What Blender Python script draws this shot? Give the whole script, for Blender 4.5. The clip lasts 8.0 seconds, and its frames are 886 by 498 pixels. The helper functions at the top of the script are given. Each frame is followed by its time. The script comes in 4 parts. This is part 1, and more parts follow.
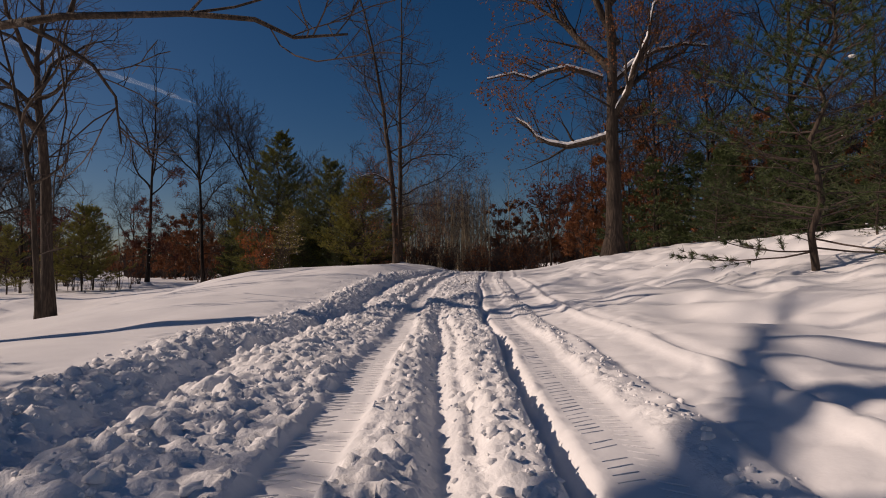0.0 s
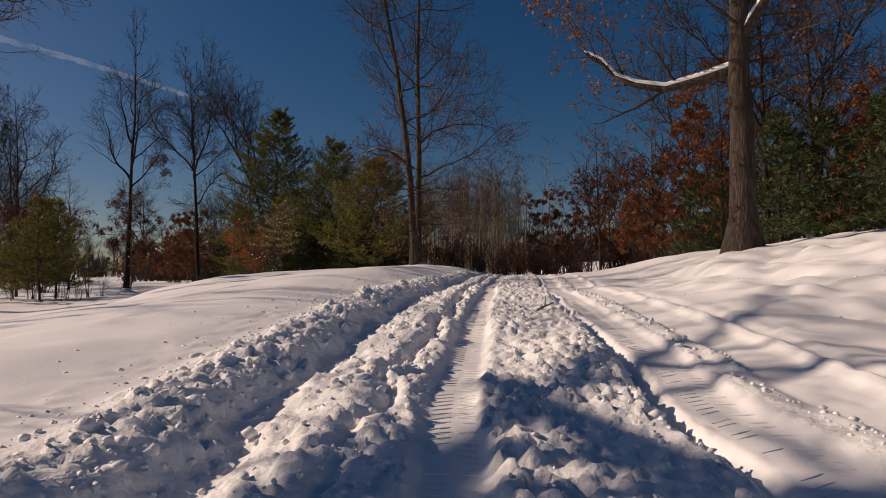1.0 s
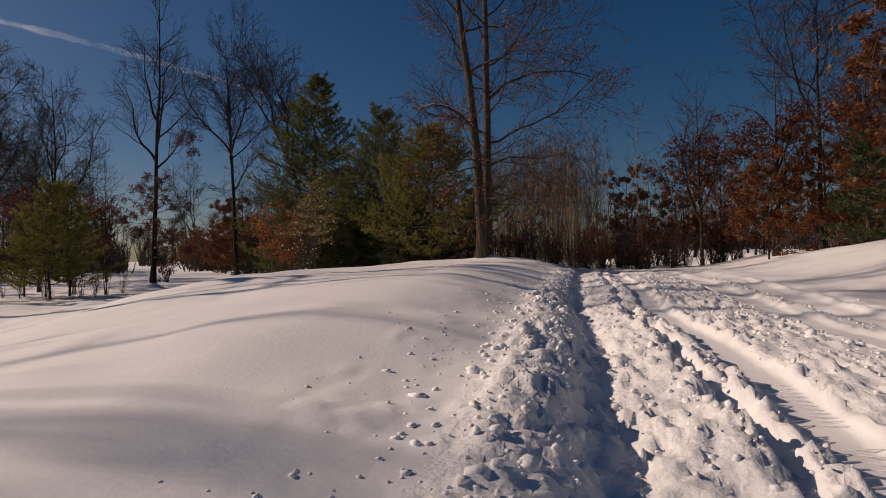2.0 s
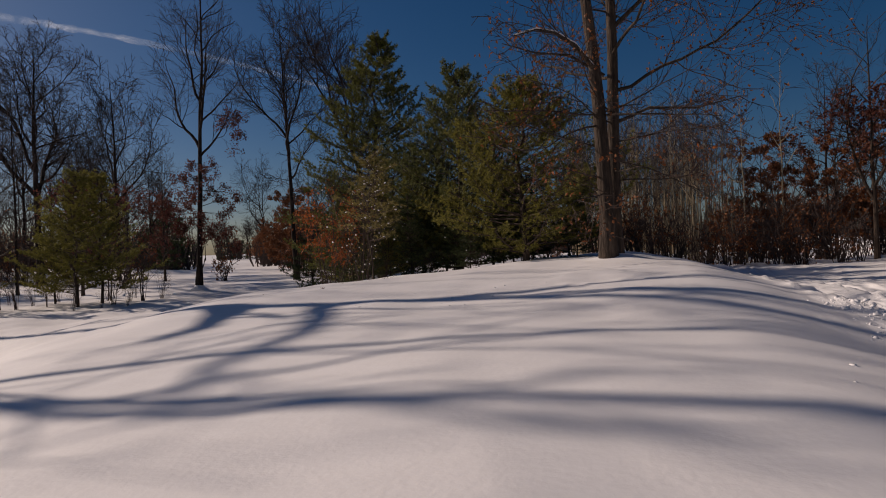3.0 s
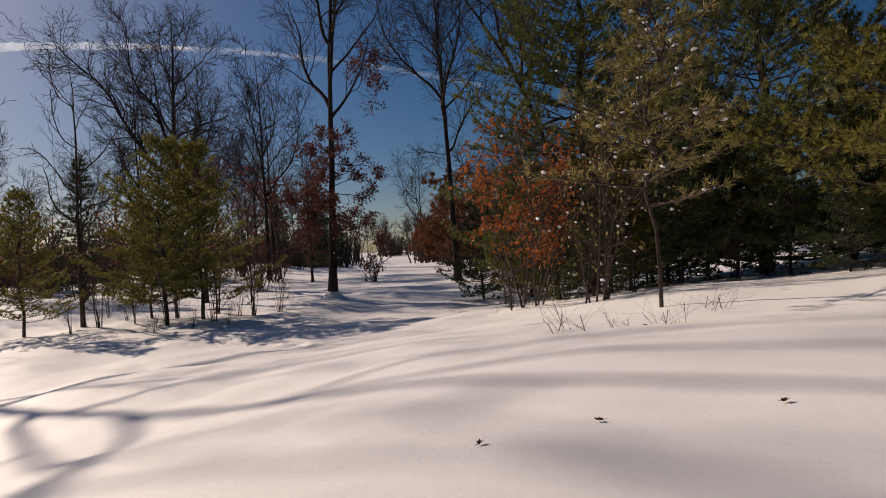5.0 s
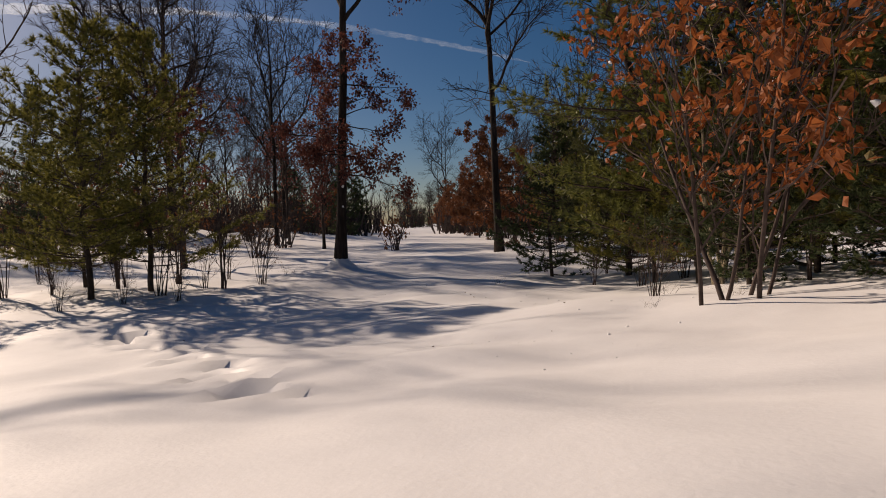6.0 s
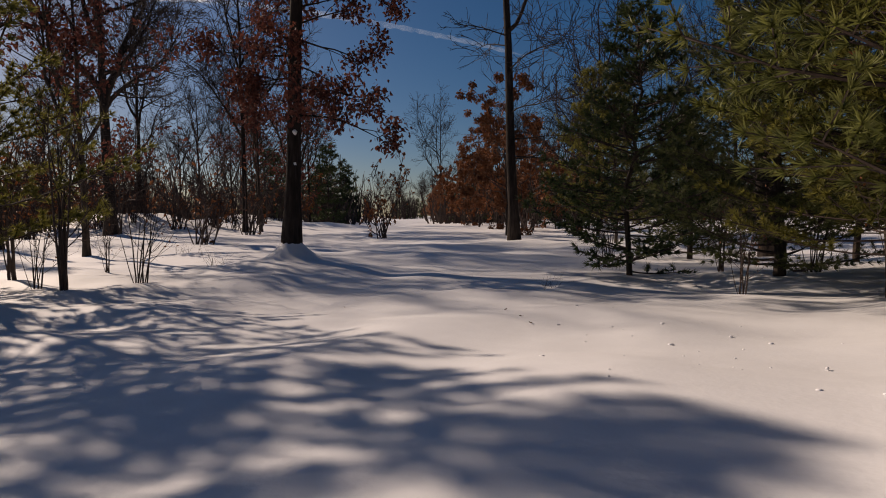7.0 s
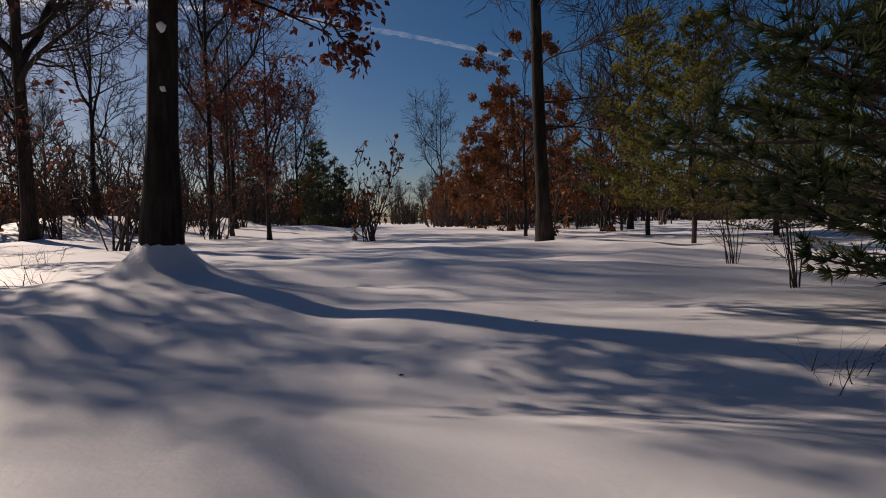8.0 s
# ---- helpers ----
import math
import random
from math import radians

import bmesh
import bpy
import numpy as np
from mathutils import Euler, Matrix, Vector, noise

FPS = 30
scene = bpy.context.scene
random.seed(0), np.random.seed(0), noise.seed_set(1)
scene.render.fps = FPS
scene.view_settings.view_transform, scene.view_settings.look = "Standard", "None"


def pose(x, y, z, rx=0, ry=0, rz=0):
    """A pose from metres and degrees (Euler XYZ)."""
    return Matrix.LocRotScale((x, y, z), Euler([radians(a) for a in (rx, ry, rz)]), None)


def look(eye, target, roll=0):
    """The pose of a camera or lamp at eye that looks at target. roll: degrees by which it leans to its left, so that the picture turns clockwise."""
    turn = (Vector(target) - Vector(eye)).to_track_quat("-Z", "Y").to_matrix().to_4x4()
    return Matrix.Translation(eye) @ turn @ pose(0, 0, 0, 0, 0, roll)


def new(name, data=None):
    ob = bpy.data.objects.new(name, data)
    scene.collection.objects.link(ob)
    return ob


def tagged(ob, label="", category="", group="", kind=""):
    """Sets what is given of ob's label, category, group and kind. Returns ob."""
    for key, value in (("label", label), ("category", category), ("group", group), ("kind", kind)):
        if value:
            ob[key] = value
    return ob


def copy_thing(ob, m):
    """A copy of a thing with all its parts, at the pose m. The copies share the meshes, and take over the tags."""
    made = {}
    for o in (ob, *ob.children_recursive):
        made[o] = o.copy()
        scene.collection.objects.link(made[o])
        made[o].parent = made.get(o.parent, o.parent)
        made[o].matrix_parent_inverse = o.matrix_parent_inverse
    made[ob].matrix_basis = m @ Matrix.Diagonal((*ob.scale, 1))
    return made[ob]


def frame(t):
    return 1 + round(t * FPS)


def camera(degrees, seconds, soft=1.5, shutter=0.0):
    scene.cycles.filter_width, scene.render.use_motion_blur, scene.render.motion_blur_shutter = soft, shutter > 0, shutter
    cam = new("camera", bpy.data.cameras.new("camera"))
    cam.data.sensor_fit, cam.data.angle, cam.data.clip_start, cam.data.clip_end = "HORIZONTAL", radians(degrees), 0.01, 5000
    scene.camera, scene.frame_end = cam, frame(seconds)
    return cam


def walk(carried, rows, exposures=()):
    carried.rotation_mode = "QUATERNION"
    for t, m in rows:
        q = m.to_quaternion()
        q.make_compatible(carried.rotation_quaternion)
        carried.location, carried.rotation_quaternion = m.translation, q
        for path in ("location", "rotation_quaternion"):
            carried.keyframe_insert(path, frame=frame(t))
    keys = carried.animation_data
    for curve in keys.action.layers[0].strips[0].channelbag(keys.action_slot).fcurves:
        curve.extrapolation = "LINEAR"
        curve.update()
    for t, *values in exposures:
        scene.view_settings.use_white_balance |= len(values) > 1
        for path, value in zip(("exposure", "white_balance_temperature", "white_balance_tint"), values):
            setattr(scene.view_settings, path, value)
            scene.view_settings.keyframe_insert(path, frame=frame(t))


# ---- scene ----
cam = camera(75.0, 8.0, 1.0)
# seconds, x, y, z, yaw, pitch, roll
ROWS = [
    (0.0, -0.116, 0.927, 0.807, 1.25, 1.66, 0.71),
    (0.5, -0.310, 4.906, 0.840, 1.57, 1.71, 0.85),
    (1.0, -0.664, 8.421, 0.880, 3.51, 1.71, 1.07),
    (1.5, -1.227, 11.377, 0.954, 5.80, 1.21, 0.70),
    (3.0, -3.699, 20.203, 1.405, 15.50, -0.30, 2.18),
    (3.5, -4.882, 22.458, 1.388, 19.14, -0.25, 1.27),
    (4.0, -6.190, 24.727, 1.365, 23.27, -0.15, 3.36),
    (4.5, -7.603, 26.997, 1.343, 27.56, 0.69, 3.73),
    (5.0, -8.994, 29.114, 1.288, 30.86, -0.10, 3.25),
    (6.5, -14.813, 36.529, 0.486, 32.74, -3.27, 1.06),
    (7.0, -16.301, 38.831, 0.284, 32.18, -3.29, 0.76),
    (7.5, -17.780, 41.126, 0.121, 31.91, -2.90, 1.63),
    (8.0, -19.323, 43.444, -0.049, 32.22, -2.72, 1.28),
]
# seconds, stops, kelvin, tint: the clip's own brightening
LOOK = [(0.0, 0.1, 7400, 21), (0.5, 0.3, 7800, 21), (1.0, 0.32, 7800, 21), (1.5, 0.25, 7800, 21), (3.0, 0.05, 7200, 20), (3.6, 0.1, 7000, 19), (4.0, 0.05, 7000, 19), (4.5, 0.45, 7100, 18), (5.2, 0.40, 7450, 18), (6.5, 0.42, 7650, 18), (7.0, 0.34, 7450, 19), (7.5, 0.35, 7300, 20), (8.0, 0.36, 7250, 19)]
walk(cam, [(t, pose(x, y, z, 90 + pitch, roll, yaw)) for t, x, y, z, yaw, pitch, roll in ROWS], LOOK)

# ---- world and sun ----
SUN_AZ, SUN_EL = 174.0, 31.0  # degrees counter-clockwise from +x, degrees above the horizon
world = bpy.data.worlds.new("winter_sky")
scene.world = world
world.use_nodes = True
wn = world.node_tree
bg = wn.nodes["Background"]
sky = wn.nodes.new("ShaderNodeTexSky")
sky.sky_type = "NISHITA"
sky.sun_disc = False
sky.sun_elevation = radians(SUN_EL)
sky.sun_rotation = radians(90.0 - SUN_AZ)
sky.altitude, sky.air_density, sky.dust_density, sky.ozone_density = 1200.0, 1.0, 2.2, 4.0
deep = wn.nodes.new("ShaderNodeHueSaturation")
deep.inputs["Hue"].default_value, deep.inputs["Saturation"].default_value, deep.inputs["Value"].default_value = 0.5, 1.34, 1.06
wn.links.new(sky.outputs[0], deep.inputs["Color"])
wn.links.new(deep.outputs[0], bg.inputs[0])
bg.inputs[1].default_value = 0.032
sun = new("sun", bpy.data.lights.new("sun", "SUN"))
sun.data.energy, sun.data.angle, sun.data.color = 3.0, radians(0.7), (1.0, 0.89, 0.77)
S = Vector((math.cos(radians(SUN_AZ)) * math.cos(radians(SUN_EL)), math.sin(radians(SUN_AZ)) * math.cos(radians(SUN_EL)), math.sin(radians(SUN_EL))))
sun.matrix_world = look((0, 0, 60), Vector((0, 0, 60)) - S)

# ---- materials ----
def material(name, stops, scale=6.0, rough=0.8, bump=0.3, bump_scale=None, stretch=(1, 1, 1), vary=0.0, detail=6.0, spec=0.3, bump_dist=0.02):
    """Colour ramp over fine and coarse noise, with relief; vary: brightness by object."""
    m = bpy.data.materials.new(name)
    m.use_nodes = True
    n, l = m.node_tree.nodes, m.node_tree.links
    bsdf = n["Principled BSDF"]
    tc, mp = n.new("ShaderNodeTexCoord"), n.new("ShaderNodeMapping")
    mp.inputs["Scale"].default_value = stretch
    l.new(tc.outputs["Object"], mp.inputs["Vector"])
    fine, coarse = n.new("ShaderNodeTexNoise"), n.new("ShaderNodeTexNoise")
    fine.inputs["Scale"].default_value, fine.inputs["Detail"].default_value = scale, detail
    coarse.inputs["Scale"].default_value, coarse.inputs["Detail"].default_value = scale * 0.17, 3
    l.new(mp.outputs[0], fine.inputs["Vector"])
    l.new(mp.outputs[0], coarse.inputs["Vector"])
    mix = n.new("ShaderNodeMath")
    mix.operation = "MULTIPLY_ADD"
    l.new(fine.outputs[0], mix.inputs[0])
    mix.inputs[1].default_value = 0.6
    half = n.new("ShaderNodeMath")
    half.operation = "MULTIPLY"
    half.inputs[1].default_value = 0.4
    l.new(coarse.outputs[0], half.inputs[0])
    l.new(half.outputs[0], mix.inputs[2])
    ramp = n.new("ShaderNodeValToRGB")
    els = ramp.color_ramp.elements
    while len(els) < len(stops):
        els.new(0.5)
    for e, (p, c) in zip(els, stops):
        e.position, e.color = p, (*c, 1)
    l.new(mix.outputs[0], ramp.inputs[0])
    out = ramp.outputs[0]
    if vary:
        info, hsv = n.new("ShaderNodeObjectInfo"), n.new("ShaderNodeHueSaturation")
        isl = n.new("ShaderNodeNewGeometry")
        add = n.new("ShaderNodeMath")
        add.operation = "MULTIPLY_ADD"
        l.new(isl.outputs["Random Per Island"], add.inputs[0])
        add.inputs[1].default_value = vary * 1.4
        rng = n.new("ShaderNodeMath")
        rng.operation = "MULTIPLY_ADD"
        l.new(info.outputs["Random"], rng.inputs[0])
        rng.inputs[1].default_value, rng.inputs[2].default_value = vary * 0.6, 1 - vary
        l.new(rng.outputs[0], add.inputs[2])
        l.new(add.outputs[0], hsv.inputs["Value"])
        l.new(out, hsv.inputs["Color"])
        out = hsv.outputs[0]
    l.new(out, bsdf.inputs["Base Color"])
    bsdf.inputs["Roughness"].default_value = rough
    bsdf.inputs["Specular IOR Level"].default_value = spec
    if bump:
        b, bn = n.new("ShaderNodeBump"), n.new("ShaderNodeTexNoise")
        bn.inputs["Scale"].default_value, bn.inputs["Detail"].default_value = bump_scale or scale * 2, 5
        l.new(mp.outputs[0], bn.inputs["Vector"])
        l.new(bn.outputs[0], b.inputs["Height"])
        b.inputs["Strength"].default_value, b.inputs["Distance"].default_value = bump, bump_dist
        l.new(b.outputs[0], bsdf.inputs["Normal"])
    return m


def leafy(m, share):
    """Lets part of the light through thin leaves and needles."""
    n, l = m.node_tree.nodes, m.node_tree.links
    bsdf = n["Principled BSDF"]
    tr, mix = n.new("ShaderNodeBsdfTranslucent"), n.new("ShaderNodeMixShader")
    mix.inputs[0].default_value = share
    l.new(bsdf.inputs["Base Color"].links[0].from_socket, tr.inputs["Color"])
    l.new(bsdf.outputs[0], mix.inputs[1])
    l.new(tr.outputs[0], mix.inputs[2])
    l.new(mix.outputs[0], n["Material Output"].inputs["Surface"])
    return m


SNOW = material("snow", [(0.3, (0.80, 0.80, 0.81)), (0.7, (0.87, 0.87, 0.88))], 5.0, 0.6, 0.28, 34.0, bump_dist=0.007, spec=0.3)
CRUSHED = material("crushed_snow", [(0.3, (0.80, 0.80, 0.81)), (0.7, (0.87, 0.87, 0.88))], 5.0, 0.6, 0.6, 26.0, bump_dist=0.02, spec=0.25)
BARK = material("bark", [(0.3, (0.018, 0.013, 0.010)), (0.52, (0.058, 0.042, 0.032)), (0.72, (0.15, 0.108, 0.080))], 14.0, 0.9, 1.0, 26.0, (1, 1, 0.16), 0.15, bump_dist=0.06)
# bark with backlit shade put into the colour, for trunks against the light
BACKLIT_BARK = material("backlit_bark", [(0.3, (0.010, 0.008, 0.007)), (0.52, (0.032, 0.024, 0.020)), (0.75, (0.085, 0.066, 0.055))], 14.0, 0.95, 0.9, 30.0, (1, 1, 0.18), 0.15, bump_dist=0.03, spec=0.15)
TWIG = material("twig_bark", [(0.3, (0.036, 0.025, 0.022)), (0.7, (0.095, 0.066, 0.056))], 20.0, 0.85, 0.0, vary=0.2)
# twigs of the same trees, darkened in the colour as if backlit
BACKLIT_TWIG = material("backlit_twig_bark", [(0.3, (0.020, 0.014, 0.013)), (0.7, (0.058, 0.042, 0.038))], 20.0, 0.85, 0.0, vary=0.2)
PALE = material("aspen_bark", [(0.3, (0.22, 0.175, 0.11)), (0.7, (0.42, 0.345, 0.23))], 16.0, 0.8, 0.3, stretch=(1, 1, 0.4), vary=0.25)
RUST = material("rust_oak_leaf", [(0.3, (0.135, 0.050, 0.020)), (0.7, (0.30, 0.115, 0.044))], 9.0, 0.6, 0.0, vary=0.35)
ORANGE = material("orange_oak_leaf", [(0.3, (0.22, 0.06, 0.017)), (0.7, (0.42, 0.135, 0.04))], 9.0, 0.6, 0.0, vary=0.35)
DARKLEAF = material("dark_oak_leaf", [(0.3, (0.085, 0.028, 0.022)), (0.7, (0.17, 0.06, 0.04))], 9.0, 0.6, 0.0, vary=0.35)
TAN = material("tan_leaf", [(0.3, (0.20, 0.16, 0.055)), (0.7, (0.36, 0.28, 0.12))], 9.0, 0.6, 0.0, vary=0.35)
PINE = material("pine_needle", [(0.3, (0.11, 0.112, 0.027)), (0.7, (0.28, 0.255, 0.06))], 3.0, 0.55, 0.0, vary=0.3)
BLUE_PINE = material("blue_green_needle", [(0.3, (0.075, 0.092, 0.032)), (0.7, (0.19, 0.20, 0.07))], 3.0, 0.55, 0.0, vary=0.3)
SPRUCE = material("dark_needle", [(0.3, (0.032, 0.050, 0.018)), (0.7, (0.085, 0.110, 0.036))], 3.0, 0.55, 0.0, vary=0.3)
GREEN_PINE = material("deep_green_needle", [(0.3, (0.078, 0.095, 0.024)), (0.7, (0.215, 0.22, 0.058))], 3.0, 0.55, 0.0, vary=0.3)
TAN_GREEN = material("sapling_needle", [(0.3, (0.17, 0.145, 0.042)), (0.7, (0.34, 0.28, 0.10))], 3.0, 0.55, 0.0, vary=0.3)
for leaf_kind, share in ((RUST, 0.25), (ORANGE, 0.35), (DARKLEAF, 0.4), (TAN, 0.4), (PINE, 0.42), (BLUE_PINE, 0.25), (GREEN_PINE, 0.27), (SPRUCE, 0.15), (TAN_GREEN, 0.3)):
    leafy(leaf_kind, share)
LEAF = material("fallen_leaf", [(0.3, (0.09, 0.04, 0.02)), (0.7, (0.20, 0.09, 0.035))], 30.0, 0.7, 0.3, vary=0.2)


def vapour(name, dense):
    m = material(name, [(0.3, (0.8, 0.8, 0.82)), (0.7, (0.9, 0.9, 0.9))], 0.02, 1.0, 0.0, spec=0.0)
    n, l = m.node_tree.nodes, m.node_tree.links
    tc, noise, ramp = n.new("ShaderNodeTexCoord"), n.new("ShaderNodeTexNoise"), n.new("ShaderNodeValToRGB")
    noise.inputs["Scale"].default_value, noise.inputs["Detail"].default_value = 0.012, 5
    ramp.color_ramp.elements[0].position, ramp.color_ramp.elements[1].position = 0.3, 0.8
    ramp.color_ramp.elements[1].color = (dense, dense, dense, 1)
    # a faint glow stands in for sunlight scattered by the vapour
    n["Principled BSDF"].inputs["Emission Color"].default_value = (0.9, 0.95, 1.0, 1)
    n["Principled BSDF"].inputs["Emission Strength"].default_value = 0.45
    l.new(tc.outputs["Object"], noise.inputs["Vector"])
    l.new(noise.outputs[0], ramp.inputs[0])
    l.new(ramp.outputs[0], n["Principled BSDF"].inputs["Alpha"])
    return m


VAPOUR, THIN_VAPOUR = vapour("vapour", 0.55), vapour("thin_vapour", 0.16)


# ---- small mesh tools ----
class Buf:
    def __init__(self):
        self.v, self.f = [], []

    def tube(self, pts, rads, n):
        base = len(self.v)
        m = len(pts)
        for i in range(m):
            t = (pts[min(i + 1, m - 1)] - pts[max(i - 1, 0)])
            t.normalize()
            ref = Vector((0, 0, 1)) if abs(t.z) < 0.8 else Vector((1, 0, 0))
            if i == 0:
                keep = ref
            a = t.cross(keep)
            if a.length < 0.05:
                a = t.cross(Vector((0.3, 1, 0.2)))
            a.normalize()
            b = t.cross(a)
            for k in range(n):
                an = 2 * math.pi * k / n
                self.v.append(pts[i] + (a * math.cos(an) + b * math.sin(an)) * rads[i])
        for i in range(m - 1):
            for k in range(n):
                k2 = (k + 1) % n
                p = base + i * n
                self.f.append((p + k, p + k2, p + n + k2, p + n + k))

    def poly(self, pts):
        base = len(self.v)
        self.v.extend(pts)
        self.f.append(tuple(range(base, base + len(pts))))

    def mesh(self, name, mat, smooth=True):
        me = bpy.data.meshes.new(name)
        me.from_pydata([tuple(p) for p in self.v], [], self.f)
        me.materials.append(mat)
        if smooth:
            me.shade_smooth()
        me.update()
        return me


def child(name, buf, mat, parent, label="", smooth=True, kind=""):
    if not buf.v:
        return None
    ob = new(name, buf.mesh(name, mat, smooth))
    ob.parent = parent
    return tagged(ob, label, kind=kind)


def rvec(r, s=1.0):
    return Vector((r.uniform(-s, s), r.uniform(-s, s), r.uniform(-s, s)))


def grow(r, p, d, length, segs, wob, lift):
    """A wavering line from p along d; lift bends it up (minus: down)."""
    pts, p, d = [p.copy()], p.copy(), d.copy()
    step = length / segs
    for _ in range(segs):
        d = d + rvec(r, wob)
        d.z += lift
        d.normalize()
        p = p + d * step
        pts.append(p)
    return pts


def along(pts, f):
    q = f * (len(pts) - 1)
    i = min(int(q), len(pts) - 2)
    return pts[i].lerp(pts[i + 1], q - i), (pts[i + 1] - pts[i]).normalized()


def taper(r0, r1, n):
    return [r0 + (r1 - r0) * i / (n - 1) for i in range(n)]


def side_dir(r, d, angle):
    a = d.cross(rvec(r))
    if a.length < 1e-3:
        a = d.cross(Vector((1, 0.2, 0)))
    a.normalize()
    return (d * math.cos(angle) + a * math.sin(angle)).normalized()


def add_leaf(buf, r, p, size):
    """A curled, lobed leaf of five corners in two folded faces."""
    d = (rvec(r) + Vector((0, 0, -0.6))).normalized()
    s = side_dir(r, d, math.pi / 2)
    n = d.cross(s)
    a, b = p, p + d * size
    c = p + d * size * 0.55 + n * size * 0.12
    buf.poly([a, a + d * size * 0.35 + s * size * 0.3, b, c])
    buf.poly([a, c, b, a + d * size * 0.5 - s * size * 0.32])


def branching(r, limbs, twg, tips, detail, twig_r=0.006, droop=0.0, gap=1.0):
    """Side branches and twigs on every limb (points, base radius, mesh)."""
    nb, nt, ns = detail
    for pts, r0, lim in limbs:
        length = sum((pts[i + 1] - pts[i]).length for i in range(len(pts) - 1))
        for k in range(max(2, int(nb * min(1.4, length / 3.5)))):
            f = r.uniform(0.16, 0.98)
            p, d = along(pts, f)
            bl = length * r.uniform(0.25, 0.55) * (1.15 - 0.6 * f)
            b = grow(r, p, side_dir(r, d, r.uniform(0.5, 1.05)), bl, 5, 0.24, 0.06 - droop)
            br = max(twig_r * 1.4, r0 * (1 - f) * 0.62)
            (lim if br > 0.02 else twg).tube(b, taper(br, twig_r, 6), 4 if br > 0.02 else 3)
            for q in range(nt):
                f2 = r.uniform(0.15, 1.0)
                p2, d2 = along(b, f2)
                tl = r.uniform(0.35, 0.9) * gap
                tw = grow(r, p2, side_dir(r, d2, r.uniform(0.35, 1.0)), tl, 2, 0.25, 0.04 - droop)
                twg.tube(tw, [twig_r, twig_r * 0.75, twig_r * 0.45], 3)
                tips.append((tw[-1], f))
                for s in range(ns):
                    p3, d3 = along(tw, r.uniform(0.2, 0.9))
                    t3 = grow(r, p3, side_dir(r, d3, r.uniform(0.4, 0.9)), tl * 0.55, 1, 0.2, 0.03 - droop)
                    twg.tube(t3, [twig_r * 0.7, twig_r * 0.4], 3)
                    tips.append((t3[-1], f))


def ramify(r, pts, r0, lim, twg, tips, twig_r, level=0, fine=1.0):
    """Branches on a branch, three orders deep, each shorter towards the end of the one that bears it."""
    length = sum((pts[i + 1] - pts[i]).length for i in range(len(pts) - 1))
    n = max(2, int(length / ((0.42, 0.34, 0.26)[level] * fine)))
    for k in range(n):
        f = 0.12 + 0.88 * (k + r.random()) / n if level else 0.22 + 0.78 * (k + r.random()) / n
        p, d = along(pts, min(f, 1.0))
        bl = max(0.22, length * (0.68 - 0.40 * f) * r.uniform(0.65, 1.25))
        if level == 0:
            bl = min(bl, 2.6)
        b = grow(r, p, side_dir(r, d, r.uniform(0.45, 0.95)), bl, 2 if level == 2 else max(3, int(bl / 0.3)), 0.26, 0.04)
        br = max(twig_r * (1.5, 1.15, 0.9)[level], r0 * (1 - 0.85 * f) * 0.5)
        (lim if br > 0.024 else twg).tube(b, taper(br, twig_r * 0.6, len(b)), 4 if br > 0.024 else 3)
        tips.append((b[-1], f))
        if level < 2:
            ramify(r, b, br, lim, twg, tips, twig_r, level + 1, fine)


